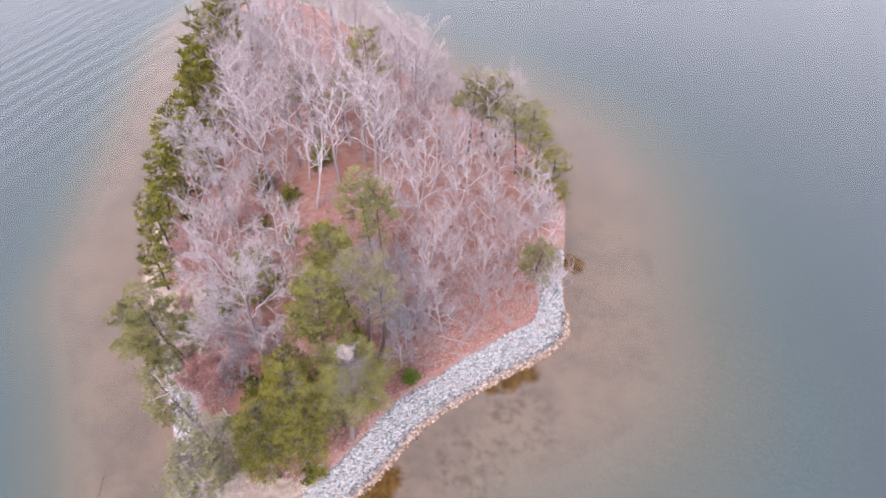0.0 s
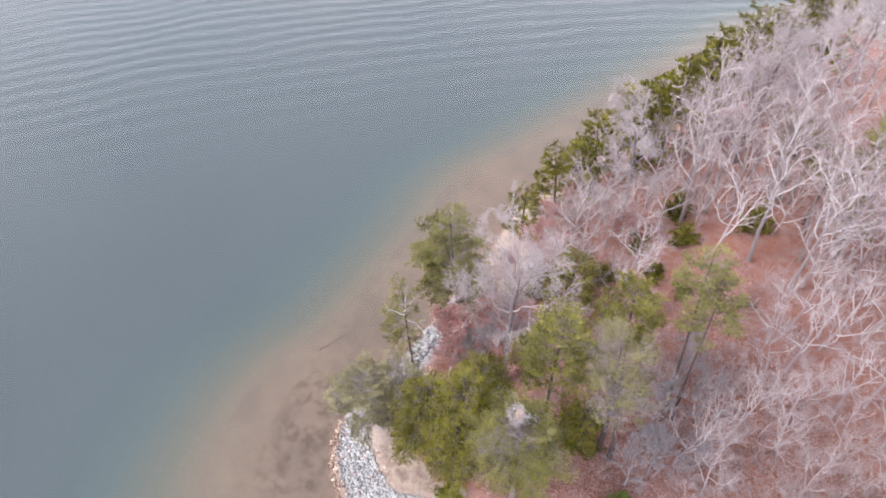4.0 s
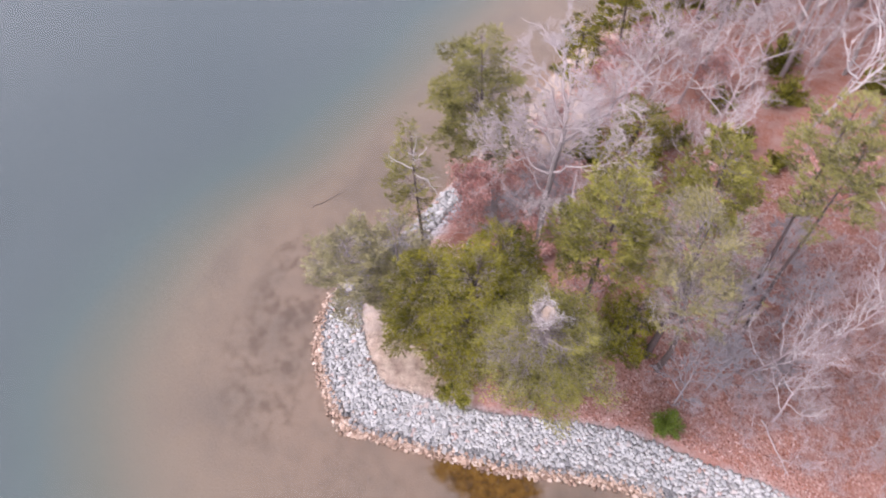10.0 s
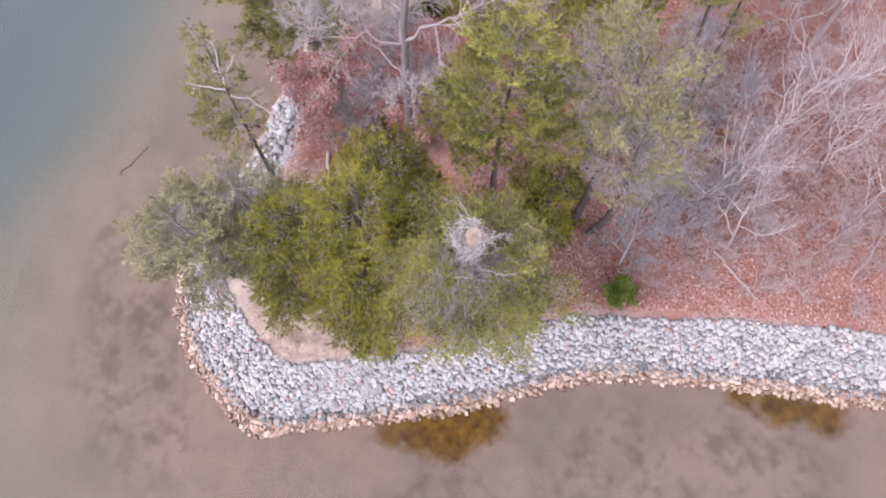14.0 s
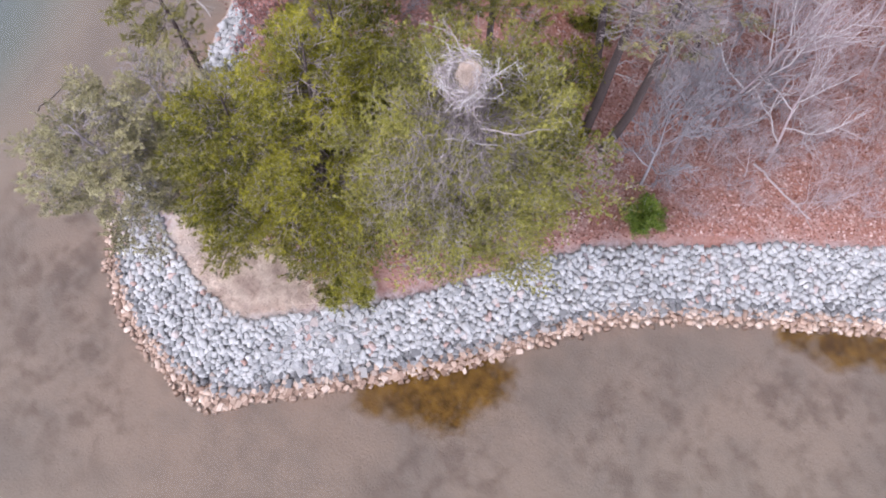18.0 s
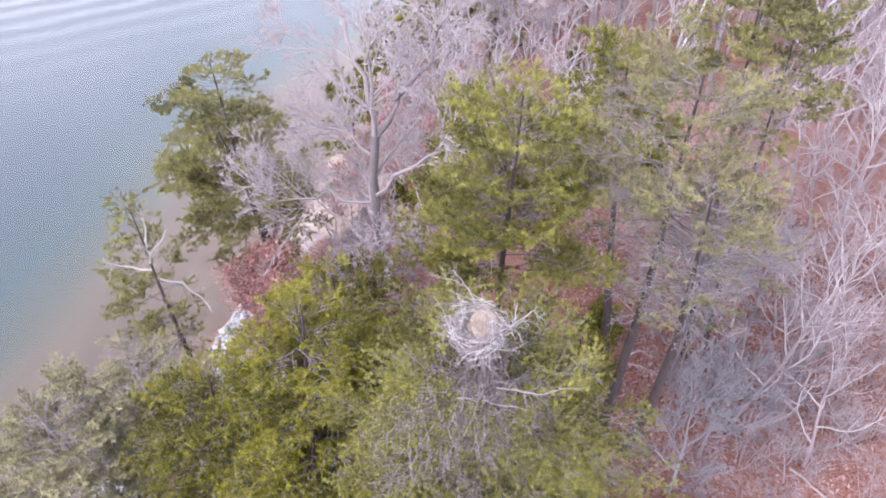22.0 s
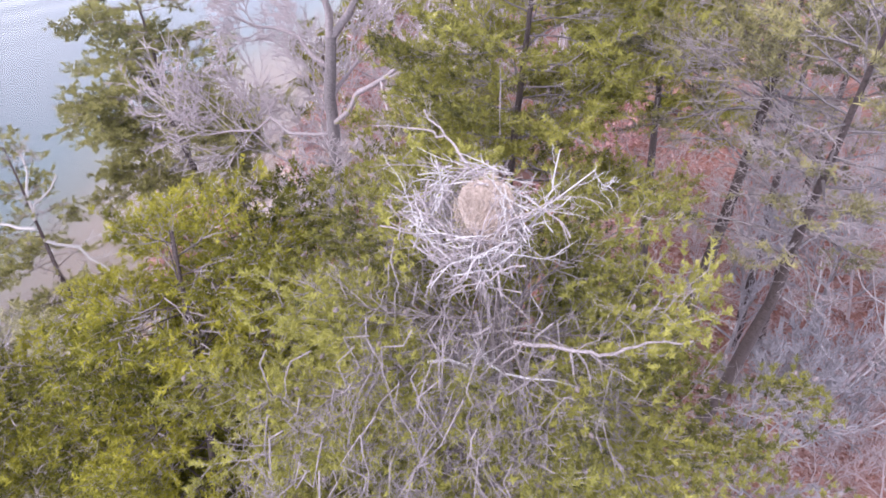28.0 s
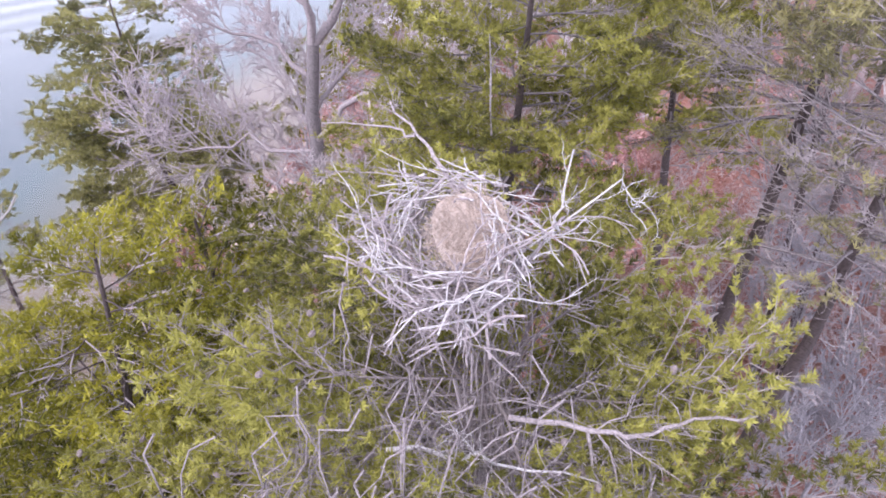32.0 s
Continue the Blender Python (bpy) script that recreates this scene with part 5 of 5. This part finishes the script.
def fallen_log(seed, a, b, r, label, material):
    rng = np.random.default_rng(seed)
    log = new("fallen_log")
    pts = np.linspace(np.array(a), np.array(b), 8)
    pts += rng.normal(0, 0.05, pts.shape)
    pts = np.stack([pts[:, 0], pts[:, 1], terrain(pts[:, 0], pts[:, 1]) + r * 0.8], -1)
    foot = pts[0].copy()
    g = Geo()
    g.tube(pts - foot, np.linspace(r, r * 0.45, 8), 7)
    part_of("trunk", g.mesh("trunk"), material, log)
    for n in range(4):
        p, d = along(pts - foot, rng.uniform(0.4, 0.95))
        g = Geo()
        q = bough(rng, p, aside(rng, d, 0.9) + np.array([0, 0, 0.4]), rng.uniform(0.6, 1.4), 4, 0.15, 0)
        g.tube(q, np.linspace(r * 0.4, r * 0.12, len(q)), 5)
        part_of("branch", g.mesh("branch"), material, log)
    log.matrix_basis = Matrix.Translation(foot)
    tagged(log, label, "fallen log", "fallen logs")


fallen_log(1, (-20.6, 35.4), (-17.6, 32.2), 0.11, "pale fallen log lying over the bank", DEAD_WOOD)
fallen_log(2, (-10.8, 57.4), (-8.2, 58.6), 0.14, "dark fallen log on the leaf litter", DARK_BARK)
fallen_log(3, (-14.8, 34.2), (-11.2, 36.6), 0.07, "thin grey fallen trunk in the undergrowth", GREY_BARK)
fallen_log(4, (-0.8, 43.6), (2.4, 42.6), 0.06, "pale fallen branch on the leaf litter", PALE_BARK)
fallen_log(5, (-2.0, 46.6), (-4.6, 45.4), 0.07, "pale fallen branch on the leaf litter", PALE_BARK)

fallen_log(6, (-30.5, 27.4), (-30.6, 29.9), 0.028, "dark waterlogged branch lying in the shallows", DARK_BARK)


# ---- the stone bank ----
def stone_meshes(seed, count, flat):
    """Broken quarry stones: the hulls of jittered, cut-off blocks."""
    rng, out = np.random.default_rng(seed), []
    for n in range(count):
        bm = bmesh.new()
        long, wide = rng.uniform(0.75, 1.1), rng.uniform(0.6, 0.85)
        for corner in [(i, j, k) for i in (-1, 1) for j in (-1, 1) for k in (-1, 1)] + [tuple(rng.normal(0, 0.75, 3)) for _ in range(4)]:
            p = np.array(corner) * rng.uniform(0.5, 1.0, 3) * np.array([long, wide, flat])
            bm.verts.new(p)
        hull = bmesh.ops.convex_hull(bm, input=bm.verts)
        bmesh.ops.delete(bm, geom=list({v for v in hull["geom_interior"] if isinstance(v, bmesh.types.BMVert)}), context="VERTS")
        me = bpy.data.meshes.new("stone")
        bm.to_mesh(me)
        bm.free()
        out.append(me)
    return out


def resample(line, n):
    line = np.array(line, float)
    s = np.concatenate([[0], np.cumsum(np.linalg.norm(np.diff(line, axis=0), axis=1))])
    t = np.linspace(0, s[-1], n)
    return np.stack([np.interp(t, s, line[:, k]) for k in (0, 1)], -1)


def stones(name, label, spots, meshes, material, near):
    """A bank of stones. A spot: place, turn (three angles), size. Those for which near() holds are parts, the others one joined part."""
    bank = new(name)
    tagged(bank, label, "stone bank")
    for me in meshes:
        me.materials.append(material)
    loose, joined = 0, Geo()
    shapes = []
    for me in meshes:
        co = np.zeros(len(me.vertices) * 3, np.float32)
        me.vertices.foreach_get("co", co)
        shapes.append((co.reshape(-1, 3), np.array([list(p.vertices) for p in me.polygons])))
    for n, (p, turn, size) in enumerate(spots):
        m = Matrix.LocRotScale(p, Euler(turn), (size, size, size))
        if loose < 300 and near(p):
            ob = new("stone", meshes[n % len(meshes)])
            ob.parent, ob.matrix_basis = bank, m
            loose += 1
        else:
            v, f = shapes[n % len(shapes)]
            mm = np.array(m)
            joined.add(v @ mm[:3, :3].T + mm[:3, 3], f)
    me = joined.mesh("stones")
    me.materials.append(material)
    ob = new("rubble", me)
    ob.parent = bank
    tagged(ob, kind="stuff")
    return bank


def bank_spots(outer, inner, seed, pitch, lo, hi, w0, w1, lift):
    rng = np.random.default_rng(seed)
    length = np.linalg.norm(np.diff(np.array(outer), axis=0), axis=1).sum()
    n = int(length / pitch)
    a, b = resample(outer, n), resample(inner, n)
    spots = []
    for k in range(n):
        width = np.linalg.norm(b[k] - a[k])
        rows = max(1, int(width * (w1 - w0) / pitch))
        for r in range(rows + 1):
            w = w0 + (w1 - w0) * (r + 0.5 * (k % 2) + rng.uniform(-0.2, 0.2)) / max(rows, 1)
            c = a[k] + (b[k] - a[k]) * w + rng.normal(0, pitch * 0.16, 2)
            size = rng.uniform(lo, hi) * (1.25 if rng.uniform() < 0.12 else 1.0)
            spots.append((c[0], c[1], tuple(rng.uniform(-0.5, 0.5, 2)) + (rng.uniform(0, 6.28),), size))
    z = terrain(np.array([s[0] for s in spots]), np.array([s[1] for s in spots]))
    return [(Vector((s[0], s[1], max(float(zz), -0.1) + lift * s[3] + rng.uniform(-0.03, 0.08))), s[2], s[3]) for s, zz in zip(spots, z)]


rip = bank_spots(SOUTH, INNER, 81, 0.215, 0.125, 0.205, 0.19, 1.0, 0.2)
damp = bank_spots(SOUTH, INNER, 85, 0.215, 0.125, 0.20, 0.07, 0.17, 0.2)
west_in = [(-21.8, 27.4), (-22.0, 29.5), (-22.8, 32.5), (-24.3, 36.0), (-25.8, 39.6), (-26.4, 42.0)]
west_out = [(-23.7, 27.2), (-24.0, 30.0), (-24.8, 33.0), (-26.3, 36.5), (-27.6, 40.4), (-28.0, 42.0)]
rip += bank_spots(west_out, west_in, 82, 0.29, 0.16, 0.27, 0.15, 1.0, 0.25)
rip += bank_spots([(12.7, 48.0), (12.8, 51.0), (13.3, 54.5), (13.6, 57.0)], [(10.0, 48.0), (10.8, 50.5), (12.0, 54.0), (13.0, 57.0)], 83, 0.32, 0.18, 0.29, 0.15, 1.0, 0.25)
stones("stone_bank", "bank of pale grey angular quarry stones along the waterline", rip, stone_meshes(91, 18, 0.72), STONE, lambda p: -12.5 < p.x < -2.0 and p.y < 40)
stones("damp_stones", "band of darker damp grey stones above the waterline", damp, stone_meshes(93, 12, 0.72), DAMP_STONE, lambda p: -12.5 < p.x < 0.0 and p.y < 40)
tan = bank_spots(SOUTH, INNER, 84, 0.19, 0.09, 0.19, -0.14, 0.07, 0.05)
stones("waterline_stones", "row of tan rust-stained stones at the water's edge", tan, stone_meshes(92, 10, 0.7), TAN_STONE, lambda p: -13.5 < p.x < 1.0)
